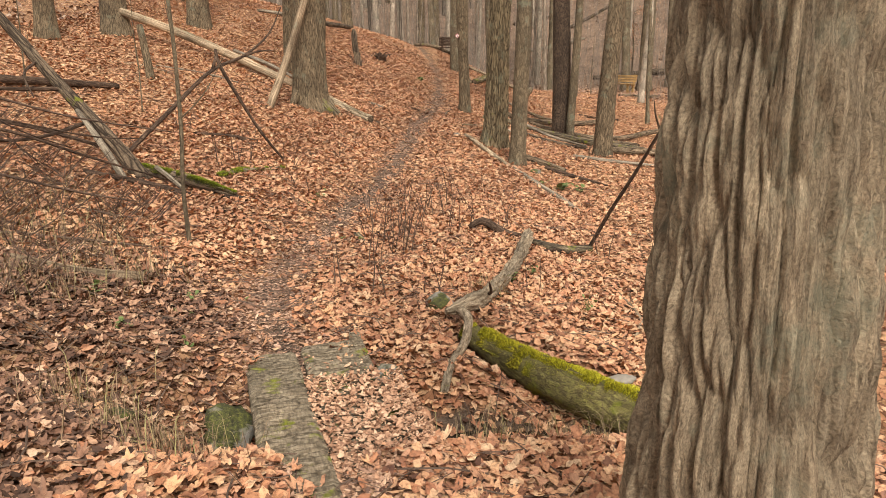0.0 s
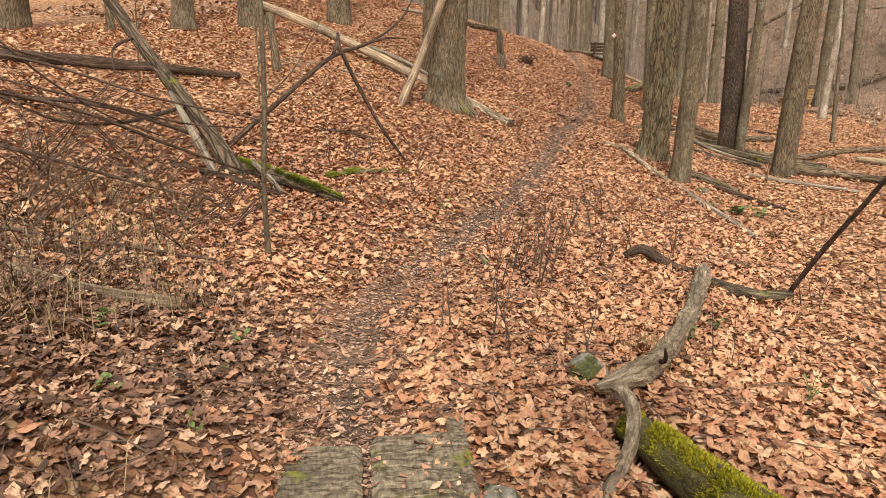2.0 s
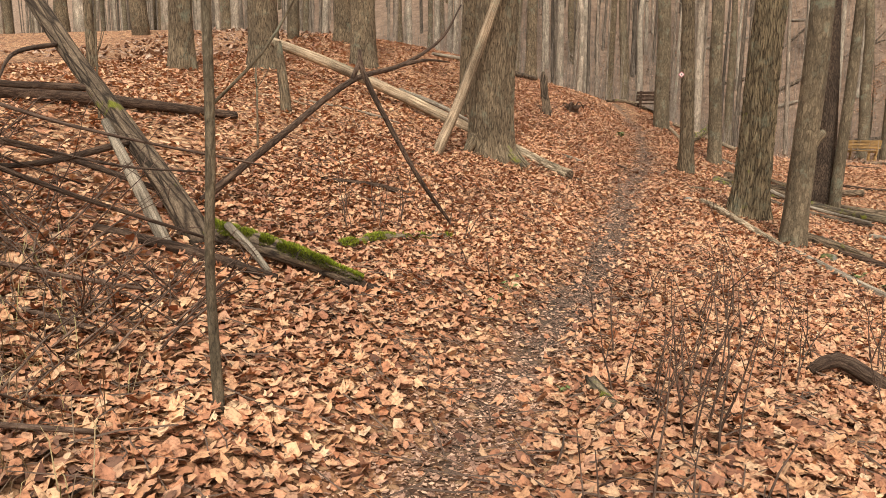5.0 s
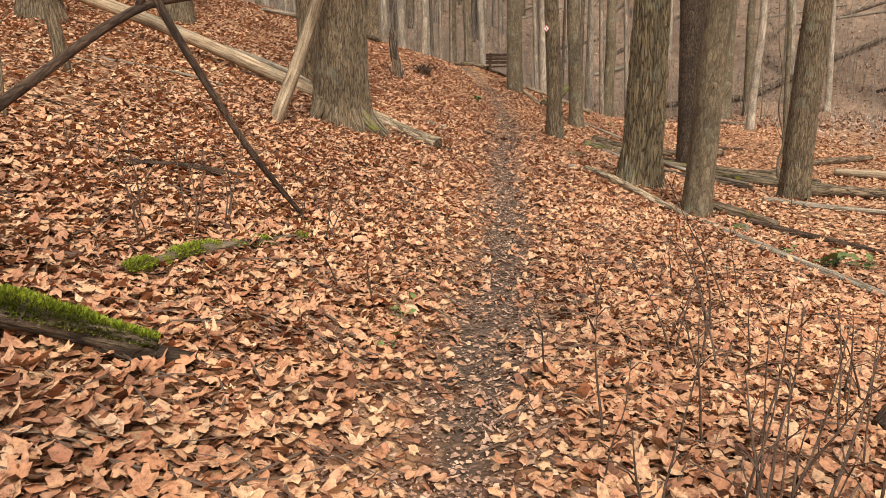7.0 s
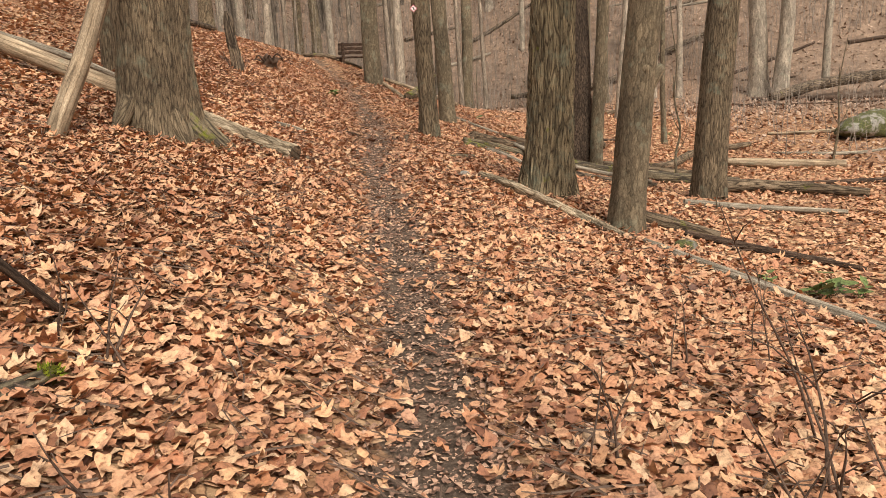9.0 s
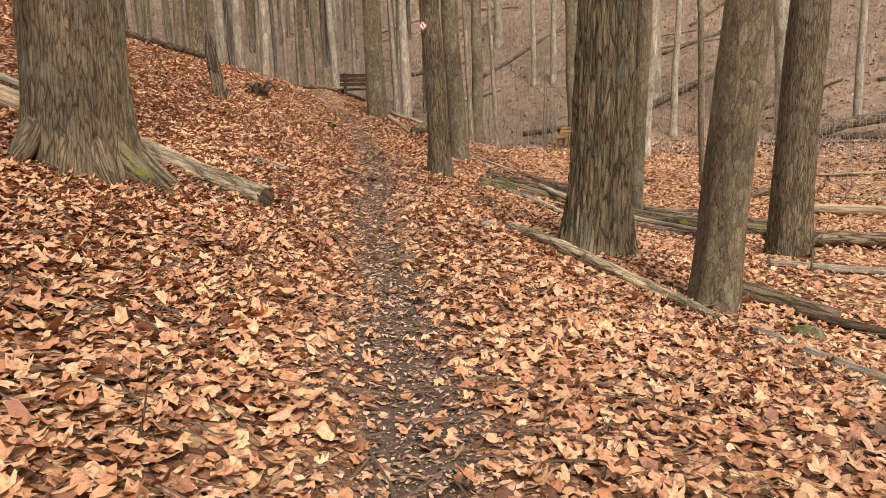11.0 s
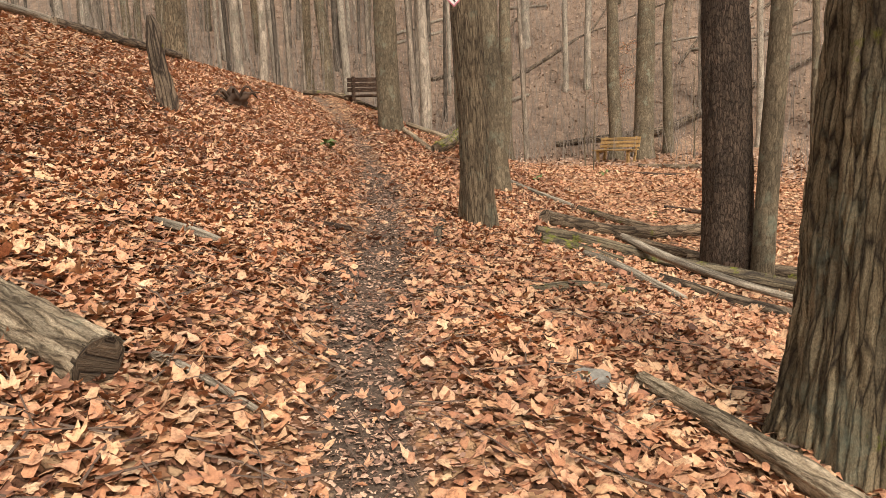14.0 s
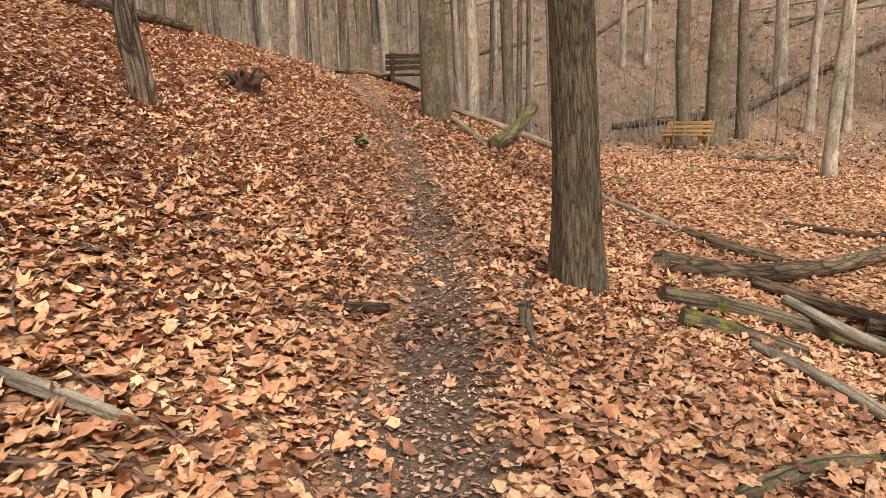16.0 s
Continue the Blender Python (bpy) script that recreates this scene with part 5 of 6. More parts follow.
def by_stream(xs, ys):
    """Chance that a leaf beside the stream is of the darker brown kind."""
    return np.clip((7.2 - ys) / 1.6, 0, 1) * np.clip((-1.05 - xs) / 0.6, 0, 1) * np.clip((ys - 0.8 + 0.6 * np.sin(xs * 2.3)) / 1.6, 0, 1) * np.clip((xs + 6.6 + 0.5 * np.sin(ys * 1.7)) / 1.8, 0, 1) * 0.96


def dry(xs, ys):
    return near(xs, ys) & (nrng.random(len(xs)) > by_stream(xs, ys))


def beside(xs, ys):
    """The strip that is passed close by."""
    d = np.abs(trail_distance(xs, ys))
    return dry(xs, ys) & (nrng.random(len(xs)) < np.clip((4.4 - d) / 1.6, 0.25, 1))


xs, ys = scatter(104000, -6, 4.5, 0.6, 30, beside)
big = nrng.random(len(xs)) ** 1.5
floor_leaves = litter("leaf_litter", xs, ys, 0.045 + 0.045 * big, nrng.uniform(0.012, 0.062, len(xs)), 0.27, TOP_LEAF, "deep bed of dry brown maple leaves", SHAPES)
xs, ys = scatter(290000, -6.5, 5, 0.6, 33, dry)
litter("leaf_litter", xs, ys, 0.034 + 0.04 * nrng.random(len(xs)), nrng.uniform(0.0, 0.042, len(xs)), 0.29, LEAF, "small crumpled brown leaves between the larger ones", SMALL)
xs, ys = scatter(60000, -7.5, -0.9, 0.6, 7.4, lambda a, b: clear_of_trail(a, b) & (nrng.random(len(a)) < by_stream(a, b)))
litter("leaf_litter", xs, ys, 0.03 + 0.048 * nrng.random(len(xs)) ** 1.6, nrng.uniform(0.004, 0.05, len(xs)), 0.26, DARK_LEAF, "dark brown leaves on the stream bank", SHAPES)
xs, ys = scatter(150000, -11, 10, 3, 38, middle)
litter("leaf_litter", xs, ys, nrng.uniform(0.045, 0.1, len(xs)), nrng.uniform(0.004, 0.05, len(xs)), 0.26, TOP_LEAF, "dry brown leaves on the slope and valley floor", PLAIN)
xs, ys = scatter(22000, -5.5, 4, 30, 44, near)
litter("leaf_litter", xs, ys, nrng.uniform(0.05, 0.1, len(xs)), nrng.uniform(0.004, 0.05, len(xs)), 0.3, TOP_LEAF, "dry brown leaves beside the trail at the crest", PLAIN)
xs, ys = scatter(60000, -14, 32, 18, 66, lambda a, b: (np.abs(trail_distance(a, b)) > np.where(b < 40, 9.5, 0.4)) & (nrng.random(len(a)) < 0.9))
litter("leaf_litter", xs, ys, nrng.uniform(0.08, 0.17, len(xs)), nrng.uniform(0.01, 0.06, len(xs)), 0.45, FAR_LEAF, "grey-brown leaves on the far slopes", BITS)
# small trodden bits on the trail
xs, ys = scatter(470000, -3, 1.5, 0.8, 32, lambda a, b: nrng.random(len(a)) < np.where((b > 9.5) & (b < 28), 0.72 + 0.28 * np.sin(a * 4 + 3 * np.sin(b * 1.9)) * np.sin(b * 2.7), 0.95) * np.exp(-(trail_distance(a, b) / 0.52) ** 2))
litter("trodden_leaves", xs, ys, 0.008 + 0.042 * nrng.random(len(xs)) ** 2.6, nrng.uniform(0.004, 0.022, len(xs)), 0.22, TRODDEN, "trodden leaf scraps on the bare trail", BITS)
# leaves trodden over the footbridge's planks
u, w = nrng.uniform(0, 1, 5200), nrng.uniform(0, 1, 5200)
keep = (u - 0.06 * w < 0.8) | (nrng.random(5200) < 0.05)
u, w = u[keep], w[keep]
xs, ys = -0.46 + 0.64 * w - 0.56 * u, 2.95 + 1.85 * u
litter("trodden_leaves", xs, ys, 0.012 + 0.04 * nrng.random(len(xs)) ** 2.2, nrng.uniform(0.006, 0.035, len(xs)), 0.3, leaf_material("bridge_leaf", [(0.0, (0.24, 0.13, 0.078)), (0.5, (0.46, 0.275, 0.165)), (1.0, (0.64, 0.45, 0.3))]), "pale leaf scraps trodden over the footbridge", PLAIN, -0.443 + 0.03 * u)


# ---- undergrowth ----
def wand(name, base, way, length, r, seed, root, material=TWIG, twigs=0, droop=0.0):
    """One thin stem, with side twigs as its own pieces."""
    gen = random.Random(seed)
    pts, p, d = [Vector(base)], Vector(base), Vector(way).normalized()
    for i in range(5):
        d = (d + Vector((gen.uniform(-0.16, 0.16), gen.uniform(-0.16, 0.16), gen.uniform(-0.05, 0.08) - droop))).normalized()
        p = p + d * length / 5
        pts.append(p.copy())
    off = root.location
    st = part(name, tube(name, [q - off for q in pts], [r, r * 0.9, r * 0.75, r * 0.6, r * 0.42, r * 0.2], 5, length / 9, seed=seed), material, root)
    for i in range(twigs):
        k = gen.randint(1, 4)
        a = gen.uniform(0, 6.28)
        q = pts[k].lerp(pts[k + 1], gen.random())
        e = q + Vector((math.cos(a), math.sin(a), gen.uniform(0.1, 1.0) - droop * 3)) * length * gen.uniform(0.1, 0.28)
        mid = (q + e) / 2 + Vector((0, 0, 0.02))
        tw = part("twig", tube("twig", [q - off, mid - off, e - off], [r * 0.45, r * 0.35, r * 0.15], 4, 0.1), material, st)
    return st


def shrub(x, y, stems, height, seed, label, r=0.006, lean=0.3, twigs=2, material=TWIG, category="shrub", droop=0.0, group="woodland undergrowth"):
    gen = random.Random(seed)
    root = empty("shrub", rest(x, y, 0), label, category, group)
    for i in range(stems):
        a = gen.uniform(0, 6.28)
        bx, by = x + 0.10 * gen.gauss(0, 1), y + 0.10 * gen.gauss(0, 1)
        wand("stem", rest(bx, by, -0.02), (lean * math.cos(a), lean * math.sin(a), 1), height * gen.uniform(0.6, 1.15), r * gen.uniform(0.7, 1.3), seed * 50 + i, root, material, twigs, droop)
    return root


# the thin straight sapling beside the trail
sap = empty("sapling", rest(-2.65, 7.5), "thin straight leafless sapling with grey bark", "sapling")
part("stem", tube("stem", [(0, 0, -0.05), (0.0, -0.02, 0.6), (0.05, -0.05, 1.2), (0.06, -0.05, 2.0), (0.02, 0.0, 3.0), (0.1, 0.0, 4.2)], [0.0255, 0.02175, 0.02025, 0.0195, 0.015, 0.006], 12, 0.08, 0.12, seed=3), BARK_BEECH, sap)
for i in range(4):
    part("twig", tube("twig", [(0.05, -0.04, 1.3 + 0.6 * i), (0.05 + 0.25 * math.cos(i * 2), 0.25 * math.sin(i * 2), 1.55 + 0.6 * i), (0.05 + 0.5 * math.cos(i * 2), 0.45 * math.sin(i * 2), 1.95 + 0.6 * i)], [0.008, 0.006, 0.002], 5, 0.1), BARK_BEECH, sap)

# upright weeds and canes by the trail
for i, (x, y, n, h) in enumerate((
    (-0.98, 6.83, 3, 0.62), (-0.54, 6.45, 4, 0.5), (-0.61, 8.78, 8, 0.72), (-0.45, 9.1, 6, 0.6), (-0.54, 11.6, 4, 0.5), (0.2, 12.6, 3, 0.45), (0.8, 12.7, 3, 0.5),
    (-1.05, 10.3, 2, 0.5), (-0.14, 6.7, 4, 0.45), (-0.97, 9.1, 3, 0.6), (-0.62, 8.35, 4, 0.75), (-0.45, 8.46, 5, 0.8), (0.02, 11.29, 4, 0.6), (0.9, 10.53, 5, 0.7),
    (0.19, 9.7, 5, 0.65), (0.73, 9.68, 4, 0.6), (-0.26, 11.1, 3, 0.55), (-0.30, 10.95, 2, 0.85), (-0.1, 10.62, 4, 0.55), (0.25, 10.5, 4, 0.5), (-2.32, 12.23, 3, 0.5), (-3.26, 11.4, 4, 0.5),
    (-3.13, 11.86, 4, 0.55), (-2.24, 11.24, 3, 0.45), (-2.78, 12.38, 3, 0.5), (0.3, 11.75, 1, 0.95), (-2.41, 12.06, 2, 0.4), (-3.59, 11.57, 3, 0.55), (-3.36, 11.2, 3, 0.5), (-4.24, 12.47, 3, 0.5),
    (-0.85, 9.56, 3, 0.55), (-0.28, 9.71, 3, 0.6), (0.96, 7.13, 3, 0.4), (2.82, 9.22, 4, 0.5), (3.96, 10.84, 4, 0.6), (2.08, 9.18, 4, 0.4), (-1.95, 13.9, 2, 0.4), (-0.72, 7.6, 3, 0.55),
)):
    shrub(x, y, max(1, n - 1), h * 1.15, 300 + i, "upright leafless weed stems in the leaves", 0.0062, 0.26, 3)

# crooked saplings between the trees
for i, (x, y, pts, r) in enumerate((
    (4.9, 21.4, [(0, 0, -0.05), (-0.05, 0, 0.5), (0.04, 0, 0.9), (-0.08, 0.02, 1.5), (-0.05, 0, 2.1), (-0.16, 0, 2.8), (-0.2, 0, 3.8)], 0.026),
    (3.55, 17.9, [(0, 0, -0.03), (0.0, 0, 0.25), (0.05, 0, 0.55)], 0.012),
    (9.3, 23.0, [(0, 0, -0.05), (0.1, 0, 0.8), (0.05, 0, 1.6), (0.2, 0, 2.6)], 0.03),
    (6.0, 33.5, [(0, 0, -0.05), (0.02, 0, 0.8), (0.06, 0, 1.6), (0.0, 0, 2.8)], 0.02),
    (4.6, 35.0, [(0, 0, -0.05), (-0.02, 0, 0.8), (0.03, 0, 1.7), (0.1, 0, 2.8)], 0.018),
    (7.6, 38.5, [(0, 0, -0.05), (0.0, 0, 1.0), (0.06, 0, 2.2), (0.1, 0, 3.4)], 0.025),
    (12.2, 40.0, [(0, 0, -0.05), (0.04, 0, 1.0), (0.0, 0, 2.4), (0.1, 0, 3.8)], 0.03),
    (-5.2, 13.0, [(0, 0, -0.05), (0.02, 0, 0.7), (0.0, 0, 1.5), (0.06, 0, 2.6)], 0.014),
    (-6.6, 12.0, [(0, 0, -0.05), (0.02, 0, 0.7), (0.05, 0, 1.5), (0.02, 0, 2.6)], 0.016),
)):
    sp = empty("sapling", rest(x, y), "thin crooked leafless sapling", "sapling", "saplings")
    part("stem", tube("stem", pts, [r * (1 - 0.8 * k / (len(pts) - 1)) for k in range(len(pts))], 8, 0.1, 0.15, seed=i), BARK_BEECH, sp)
    for k in range(3):
        q = Vector(pts[1 + k % (len(pts) - 2)])
        a = i + 2.1 * k
        part("twig", tube("twig", [q, q + Vector((0.12 * math.cos(a), 0.1 * math.sin(a), 0.16)), q + Vector((0.24 * math.cos(a), 0.2 * math.sin(a), 0.42))], [r * 0.4, r * 0.3, r * 0.1], 5, 0.1), BARK_BEECH, sp)
# dark shoots at the foot of the cherry
clump = empty("shoots", rest(DARK[0] - 0.12, DARK[1] - 0.34), "dark tangle of shoots at the foot of a tree", "shoots")
part("clump", blob("clump", (0.13, 0.1, 0.12), 3, 3, 0.6), WOOD_DARK, clump).location = (0, 0, 0.06)
for i in range(14):
    a = i * 0.45
    part("shoot", tube("shoot", [(0.05 * math.cos(a), 0.05 * math.sin(a), 0), (0.14 * math.cos(a), 0.12 * math.sin(a), 0.2), (0.2 * math.cos(a * 1.3), 0.14 * math.sin(a), 0.3 + 0.02 * i)], [0.009, 0.007, 0.002], 5, 0.08), WOOD_DARK, clump)
# a young beech that has kept its rusty leaves
beech = empty("sapling", rest(11.0, 44.2), "young beech with thin rusty leaves still on", "sapling")
part("stem", tube("stem", [(0, 0, -0.1), (0.1, 0, 2), (0.0, 0, 5)], [0.05, 0.035, 0.01], 8, 0.3), BARK_BEECH, beech)
gen = random.Random(66)
bv, bf = [], []
for i in range(12):
    a, z = gen.uniform(0, 6.28), gen.uniform(1.6, 4.6)
    e = Vector((1.7 * math.cos(a), 1.2 * math.sin(a), z + 0.25))
    part("branch", tube("branch", [(0.05, 0, z - 0.3), e * 0.5 + Vector((0, 0, z * 0.5 - 0.1)), e], [0.014, 0.009, 0.003], 5, 0.2), BARK_BEECH, beech)
    for j in range(42):
        q = Vector((0.05, 0, z - 0.2)).lerp(e, gen.uniform(0.25, 1.0)) + Vector((gen.gauss(0, 0.1), gen.gauss(0, 0.1), gen.gauss(0, 0.1)))
        t = Vector((gen.gauss(0, 1), gen.gauss(0, 1), gen.gauss(0, 1))).normalized() * 0.05
        w = t.cross(Vector((gen.gauss(0, 1), gen.gauss(0, 1), gen.gauss(0, 1)))).normalized() * 0.022
        k = len(bv)
        bv += [q - t, q + w, q + t, q - w]
        bf.append((k, k + 1, k + 2, k + 3))
tagged(part("foliage", mesh_of("foliage", bv, bf), LEAF, beech), "rusty dry leaves", kind="stuff")

# tangled brush on the slope
for i, (x, y, n, h) in enumerate((
    (-4.8, 7.61, 12, 1.1), (-3.95, 7.25, 12, 0.8), (-4.2, 8.3, 10, 0.9), (-3.2, 6.05, 11, 0.5), (-3.05, 5.35, 10, 0.45), (-3.25, 7.0, 10, 0.55), (-3.35, 7.5, 9, 0.6), (-4.87, 9.0, 9, 0.9),
    (-3.5, 8.5, 9, 0.5), (-3.6, 5.9, 12, 0.6), (-4.3, 6.8, 12, 0.9), (-5.4, 8.2, 10, 1.2), (-5.8, 9.4, 8, 1.1), (-2.9, 4.6, 8, 0.4), (-4.9, 6.2, 10, 0.9), (-2.5, 4.1, 7, 0.4), (-3.6, 7.9, 12, 0.7), (-4.5, 7.2, 12, 1.0), (-5.2, 7.0, 11, 1.1), (-3.9, 6.4, 11, 0.7), (-5.6, 6.2, 10, 1.1), (-3.3, 8.1, 9, 0.6), (-4.4, 8.7, 10, 0.9),
)):
    shrub(x, y, n, h, 500 + i, "tangled thicket of thin brown brambles", 0.006, 1.1, 4, category="brush", droop=0.05)
for i, (pts, r) in enumerate((
    ([(-6.2, 7.6, 1.55), (-5.2, 8.2, 1.35), (-4.4, 8.9, 1.0), (-3.6, 9.9, 0.72)], 0.016),
    ([(-5.6, 7.0, 1.25), (-4.7, 7.9, 0.95), (-4.1, 8.6, 0.55), (-3.6, 9.3, 0.2)], 0.02),
    ([(-5.3, 6.6, 0.95), (-4.5, 7.2, 0.6), (-3.9, 7.9, 0.25), (-3.5, 8.4, 0.05)], 0.018),
    ([(-6.0, 8.6, 1.2), (-5.0, 8.8, 0.95), (-4.2, 9.0, 0.75), (-3.7, 9.2, 0.7)], 0.012),
    ([(-5.0, 7.4, 0.25), (-4.2, 7.6, 0.2), (-3.3, 7.7, 0.0)], 0.02),
    ([(-5.6, 8.0, 1.7), (-5.2, 8.3, 1.2), (-4.9, 8.7, 0.85), (-4.6, 9.2, 0.6)], 0.012),
    ([(-4.2, 6.0, 0.3), (-3.4, 6.4, 0.1), (-2.8, 6.9, -0.12)], 0.014),
    ([(-6.8, 9.2, 1.0), (-5.6, 9.6, 0.9), (-4.4, 9.9, 0.5)], 0.03),
)):
    log("fallen_branch", pts, [r, r * 0.9, r * 0.75, r * 0.5][:len(pts)], WOOD_DARK if i % 2 else TWIG, "thin dead branch hung up in the brush", "branch", 7, 0.12, 70 + i, step=0.15, group="hung-up branches")
# fallen sticks on the valley side
for i, (pts, r, m) in enumerate((
    ([(1.85, 7.6), (1.85, 6.6), (1.62, 5.9)], 0.022, WOOD_PALE), ([(1.95, 6.7), (1.85, 5.9), (1.85, 5.2)], 0.035, WOOD_PALE), ([(2.3, 5.5), (1.9, 5.2), (1.75, 4.95)], 0.05, WOOD_DARK),
    ([(0.2, 8.9), (0.9, 8.5), (1.6, 8.2)], 0.009, TWIG), ([(1.3, 11.0), (2.2, 10.6), (3.2, 10.9)], 0.012, TWIG), ([(-0.9, 12.9), (-0.4, 13.3), (0.2, 13.4)], 0.01, TWIG), ([(2.6, 8.0), (3.2, 8.6), (3.6, 9.6)], 0.012, WOOD_GREY),
    ([(1.0, 12.6), (1.5, 12.1), (1.9, 11.4)], 0.013, WOOD_GREY), ([(1.2, 15.2), (1.4, 14.4), (1.5, 13.6)], 0.014, WOOD_GREY), ([(0.9, 13.4), (1.3, 13.0), (1.8, 12.9)], 0.01, TWIG), ([(-2.0, 6.2), (-2.1, 5.75), (-1.98, 5.45)], 0.016, WOOD_PALE),
    ([(4.8, 15.6), (6.0, 15.0), (7.4, 14.9)], 0.03, WOOD_DARK), ([(5.5, 16.8), (7.0, 16.2), (8.4, 16.4)], 0.04, WOOD_GREY), ([(6.5, 20.8), (8.2, 20.4), (9.6, 20.8)], 0.05, WOOD_DARK), ([(9.0, 24.6), (10.6, 24.0), (12.2, 24.4)], 0.05, WOOD_GREY),
    ([(10.5, 27.0), (12.0, 26.8), (13.4, 27.2)], 0.05, WOOD_PALE), ([(5.0, 27.4), (5.6, 26.9), (6.3, 26.8)], 0.05, WOOD_DARK), ([(6.2, 33.0), (7.2, 32.2), (7.8, 32.1)], 0.06, WOOD_DARK), ([(8.6, 36.6), (9.6, 35.8), (10.4, 35.9)], 0.09, BARK_LOG),
    ([(-6.4, 17.0), (-5.4, 17.6), (-4.6, 17.7)], 0.025, WOOD_GREY), ([(-7.5, 16.0), (-6.6, 16.6), (-5.9, 16.6)], 0.02, WOOD_PALE), ([(-5.2, 24.0), (-4.6, 24.6), (-4.1, 24.5)], 0.02, WOOD_DARK), ([(0.9, 26.0), (1.5, 25.3), (2.1, 24.9)], 0.02, WOOD_DARK),
)):
    log("fallen_branch", on(pts, r * 0.7), [r * 0.7, r, r * 0.6], m, "dead stick lying on the fallen leaves", "branch", 7, 0.18, 90 + i, group="sticks on the ground")
# fallen stems on the far hillside
gen = random.Random(31)
for i in range(34):
    x, y = gen.uniform(2, 30), gen.uniform(49, 66)
    if i % 3 == 0:
        x, y = gen.uniform(15, 30), gen.uniform(34, 46)
    a, L = gen.uniform(-0.7, 0.9), gen.uniform(2.0, 6.0)
    r = gen.uniform(0.05, 0.13)
    log("log", [rest(x + L * u * math.cos(a), y + L * u * math.sin(a), r * 0.8) for u in (-0.5, 0, 0.5)], [r, r * 0.9, r * 0.6], (WOOD_DARK, WOOD_GREY, WOOD_ROT)[i % 3], "fallen stem on the far wooded hillside", "log", 8, 0.12, 130 + i, step=0.5, group="fallen stems on the hillside")


def sprig(x, y, n, size, seed, label, up=0.06, stem=0.0):
    """A small evergreen plant: a few leaves on short stalks."""
    gen = random.Random(seed)
    root = empty("green_plant", rest(x, y), label, "plant", "green plants on the floor")
    for i in range(n):
        a = gen.uniform(0, 6.28)
        d = gen.uniform(0.01, size * 1.2)
        lx, ly, lz = d * math.cos(a), d * math.sin(a), stem + up * gen.uniform(0.5, 1.6)
        part("stalk", tube("stalk", [(0, 0, -0.02), (lx * 0.4, ly * 0.4, lz * 0.7), (lx, ly, lz)], [0.003, 0.002, 0.0015], 4, 0.04), GREEN, root)
        s = size * gen.uniform(0.5, 1.0) * 0.6
        pts = [(0, 0, 0), (s * 0.45, -s * 0.4, 0.01), (s * 0.62, s * 0.2, 0.0), (0.12 * s, s * 0.9, -0.012), (-s * 0.5, s * 0.25, 0.0), (-s * 0.42, -s * 0.42, 0.01)]
        me = mesh_of("leaf", pts, [(0, k, k % 5 + 1) for k in range(1, 6)])
        lf = part("leaf", me, GREEN, root)
        lf.matrix_local = pose(lx, ly, lz, gen.gauss(0, 18), gen.gauss(0, 18), gen.uniform(0, 360))
    return root


for i, (x, y, n, s, u) in enumerate((
    (-1.89, 10.57, 3, 0.09, 0.07), (-0.78, 27.2, 16, 0.16, 0.1), (3.04, 28.7, 9, 0.11, 0.08), (-2.15, 4.62, 6, 0.07, 0.05), (-1.7, 4.57, 5, 0.06, 0.05), (-2.03, 5.67, 5, 0.07, 0.05), (-1.78, 6.3, 4, 0.06, 0.05),
    (-1.91, 5.16, 4, 0.07, 0.05), (-2.58, 5.2, 7, 0.08, 0.06), (-2.13, 4.7, 5, 0.07, 0.05), (1.36, 6.63, 8, 0.07, 0.14), (-1.86, 11.07, 5, 0.1, 0.08), (0.38, 7.18, 6, 0.06, 0.05), (2.73, 14.34, 10, 0.16, 0.1),
    (2.35, 14.3, 18, 0.2, 0.12), (1.99, 14.6, 8, 0.14, 0.08), (-1.25, 8.9, 3, 0.05, 0.04), (1.0, 8.0, 8, 0.08, 0.08), (0.72, 7.5, 9, 0.09, 0.1), (5.5, 31.5, 9, 0.13, 0.08), (8.0, 27.5, 8, 0.13, 0.08), (4.4, 26.5, 7, 0.1, 0.07),
)):
    sprig(x, y, n, s, 700 + i, "low green leafy plant growing through brown leaves", u)
# dry grass by the bridge
gen = random.Random(55)
gv, gf = [], []
for cx, cy, n, rad in ((-1.35, 3.3, 260, 0.35), (-1.8, 3.6, 160, 0.4), (0.35, 4.1, 220, 0.4), (0.9, 4.2, 160, 0.4), (-2.6, 5.9, 200, 0.5), (-3.4, 6.6, 400, 0.8), (-4.2, 7.6, 420, 0.9), (0.45, 6.9, 120, 0.3), (-2.9, 5.0, 240, 0.5), (-3.8, 5.6, 300, 0.7)):
    for i in range(n):
        x, y = cx + gen.gauss(0, rad * 0.5), cy + gen.gauss(0, rad * 0.5)
        a, h, w = gen.uniform(0, 6.28), gen.uniform(0.08, 0.32), 0.0022
        b = rest(x, y, 0.0)
        s = Vector((math.cos(a + 1.57), math.sin(a + 1.57), 0)) * w
        d = Vector((math.cos(a), math.sin(a), 0)) * h * gen.uniform(0.2, 0.9)
        k = len(gv)
        gv += [b - s, b + s, b + d * 0.4 + s * 0.8 + Vector((0, 0, h * 0.7)), b + d * 0.4 - s * 0.8 + Vector((0, 0, h * 0.7)), b + d + Vector((0, 0, h * 0.8))]
        gf += [(k, k + 1, k + 2, k + 3), (k + 3, k + 2, k + 4)]
tagged(part("dry_grass", mesh_of("dry_grass", gv, gf), leaf_material("dry_grass", [(0.0, (0.12, 0.08, 0.045)), (0.6, (0.3, 0.215, 0.12)), (1.0, (0.28, 0.27, 0.1))])), "thin dry grass blades among the leaves", "grass", kind="stuff")
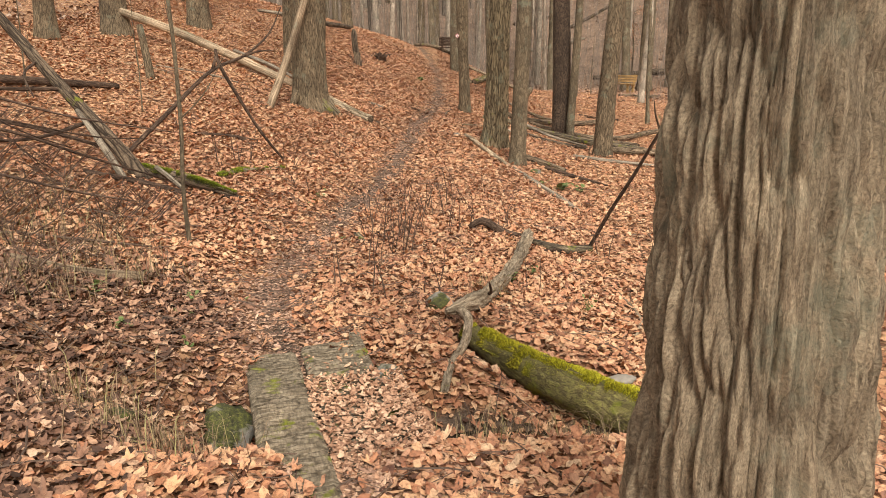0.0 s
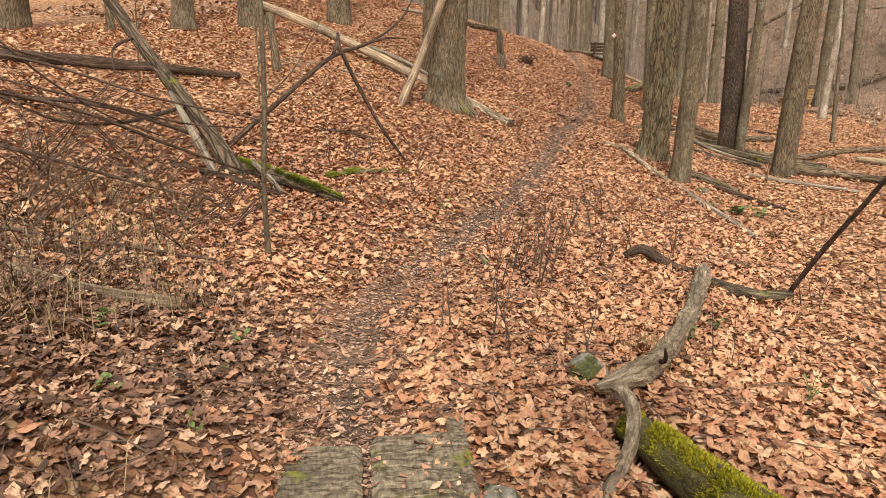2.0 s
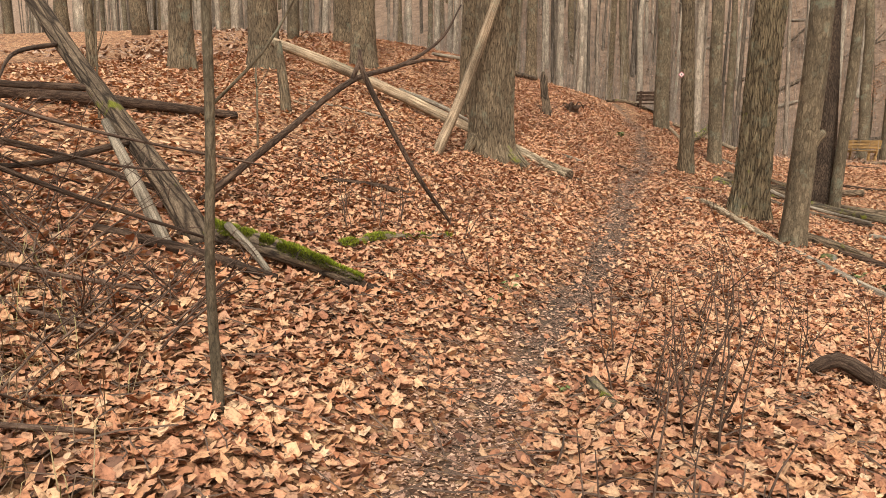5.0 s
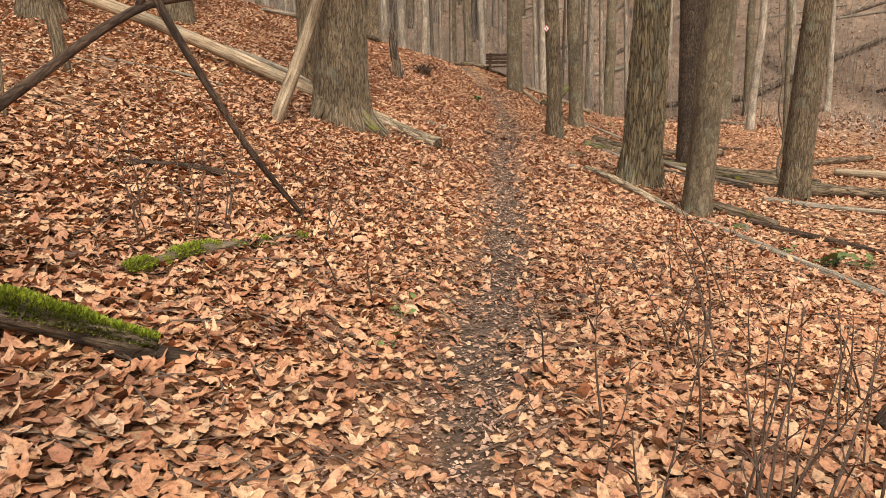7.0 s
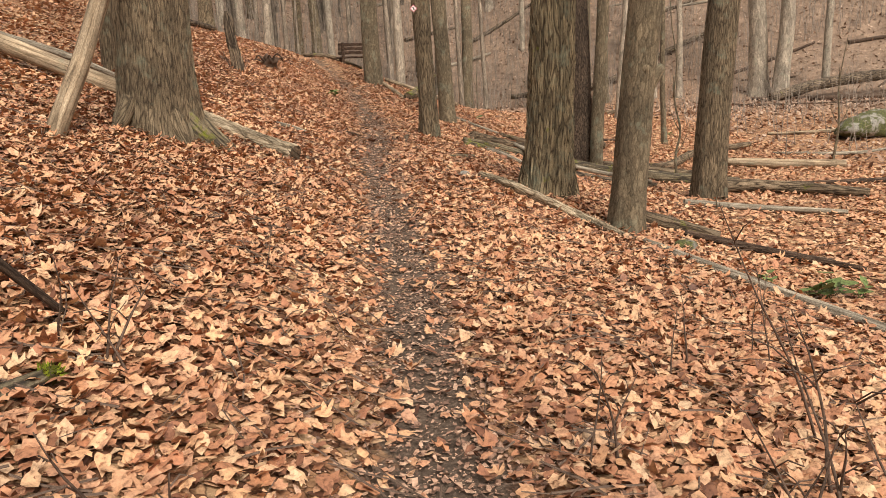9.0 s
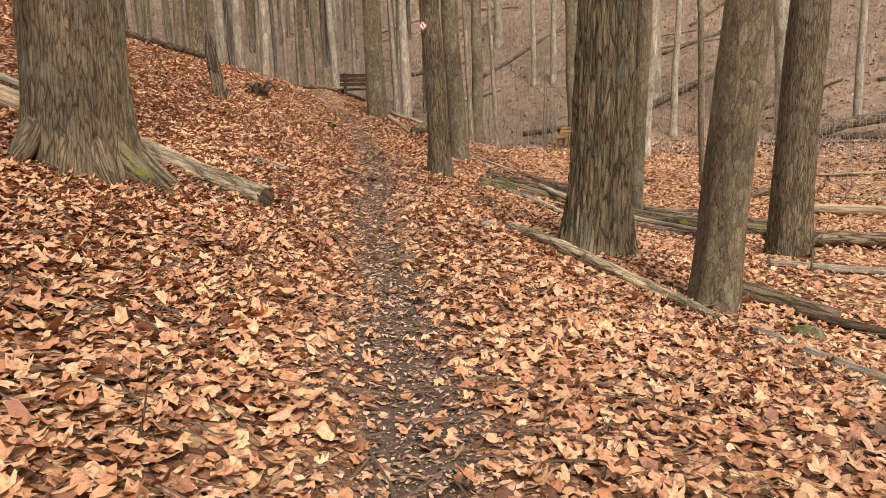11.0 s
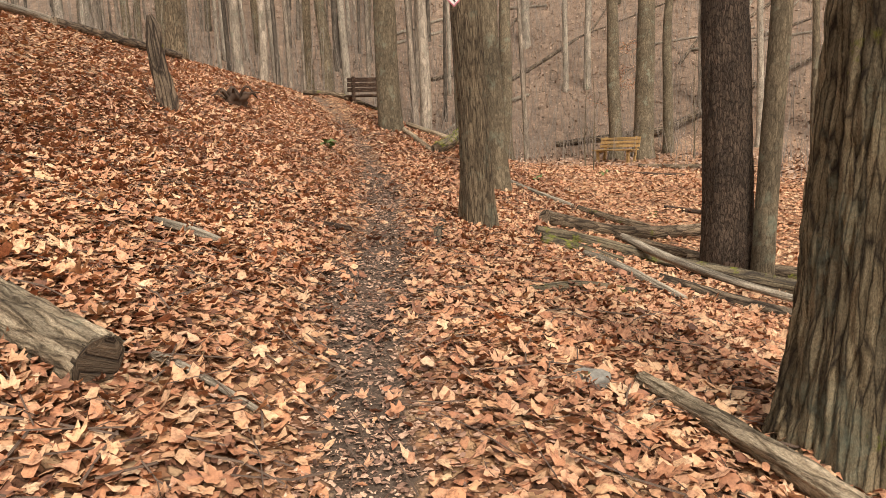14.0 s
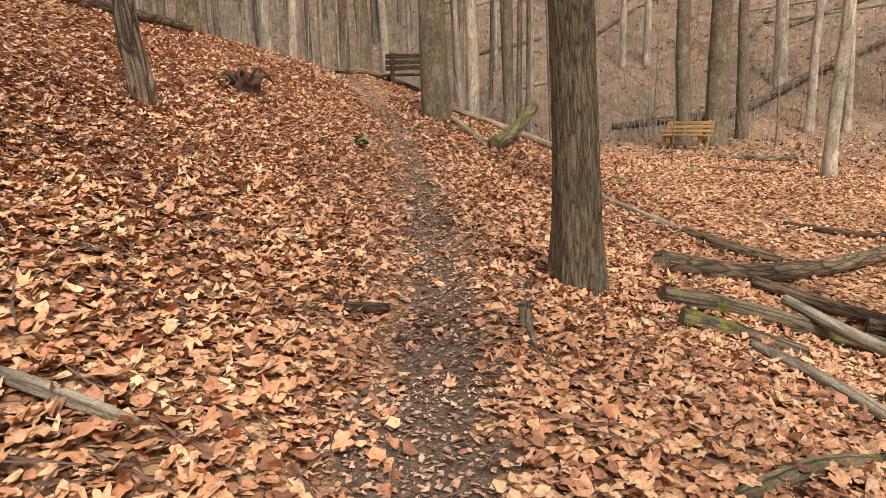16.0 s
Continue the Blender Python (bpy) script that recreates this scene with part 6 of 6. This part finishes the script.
# loose twigs in the litter
tv, tf = [], []
for i in range(5200):
    y = gen.uniform(2.5, 34)
    x = spline(TRAIL_X, y) + gen.gauss(0, 2.6)
    a, L, r = gen.uniform(0, 6.28), gen.uniform(0.08, 0.45), gen.uniform(0.0015, 0.005)
    d = Vector((math.cos(a), math.sin(a), 0)) * L / 2
    s = Vector((-math.sin(a), math.cos(a), 0)) * r
    c = Vector((x, y, 0))
    k = len(tv)
    ends = [c - d, c + d * 0.1 + s * gen.uniform(-6, 6), c + d]
    for e in ends:
        z = floor_height(e.x, e.y) + 0.03 + gen.uniform(0, 0.03)
        tv += [Vector((e.x, e.y, z)) - s, Vector((e.x, e.y, z)) + s, Vector((e.x, e.y, z + r * 1.6))]
    for j in (0, 3):
        tf += [(k + j, k + j + 3, k + j + 5, k + j + 2), (k + j + 1, k + j + 2, k + j + 5, k + j + 4)]
tagged(part("loose_twigs", mesh_of("loose_twigs", tv, tf, [[(0.1 * i, 0.2 * i) for i in range(4)]] * len(tf)), TWIG), "small dead twigs scattered over the leaves", "twigs", kind="stuff")
SINGLE, _n, _l, _b = material("single_leaf")
_r = ramp(_n, [(0.0, (0.34, 0.15, 0.075)), (0.5, (0.50, 0.27, 0.145)), (1.0, (0.60, 0.385, 0.235))])
_l.new(_n.new("ShaderNodeObjectInfo").outputs["Random"], _r.inputs[0])
_s = noise_node(_n, _l, _n.new("ShaderNodeNewGeometry").outputs["Position"], 60.0, 4.0)
_k = ramp(_n, [(0.25, (0.68, 0.64, 0.6)), (0.6, (1.08, 1.06, 1.04))])
_l.new(_s.outputs["Fac"], _k.inputs[0])
_c = mixed(_n, _l, 1.0, _r.outputs[0], _k.outputs[0], "MULTIPLY")
_l.new(_c, _b.inputs["Base Color"])
_b.inputs["Roughness"].default_value = 0.6

# single large leaves that can be told apart beside the trail
singles = []
for k in range(6):
    pts, tris = SHAPES[k]
    me = bpy.data.meshes.new("leaf")
    me.from_pydata([tuple(p) for p in pts], [], [tuple(int(i) for i in t) for t in tris])
    me.polygons.foreach_set("use_smooth", [True] * len(me.polygons))
    me.materials.append(SINGLE)
    singles.append(me)
pickr = random.Random(8)
for i in range(300):
    y = pickr.uniform(5.5, 22.5)
    x = spline(TRAIL_X, y) + pickr.choice((-1, 1)) * (0.38 + abs(pickr.gauss(0.3, 0.5)))
    ob = new("leaf", singles[i % 6])
    ob.parent = floor_leaves
    s = pickr.uniform(0.055, 0.08)
    ob.matrix_world = pose(x, y, floor_height(x, y) + 0.05, pickr.gauss(0, 9), pickr.gauss(0, 9), pickr.uniform(0, 360)) @ Matrix.Diagonal((s, s, s * 0.8, 1))
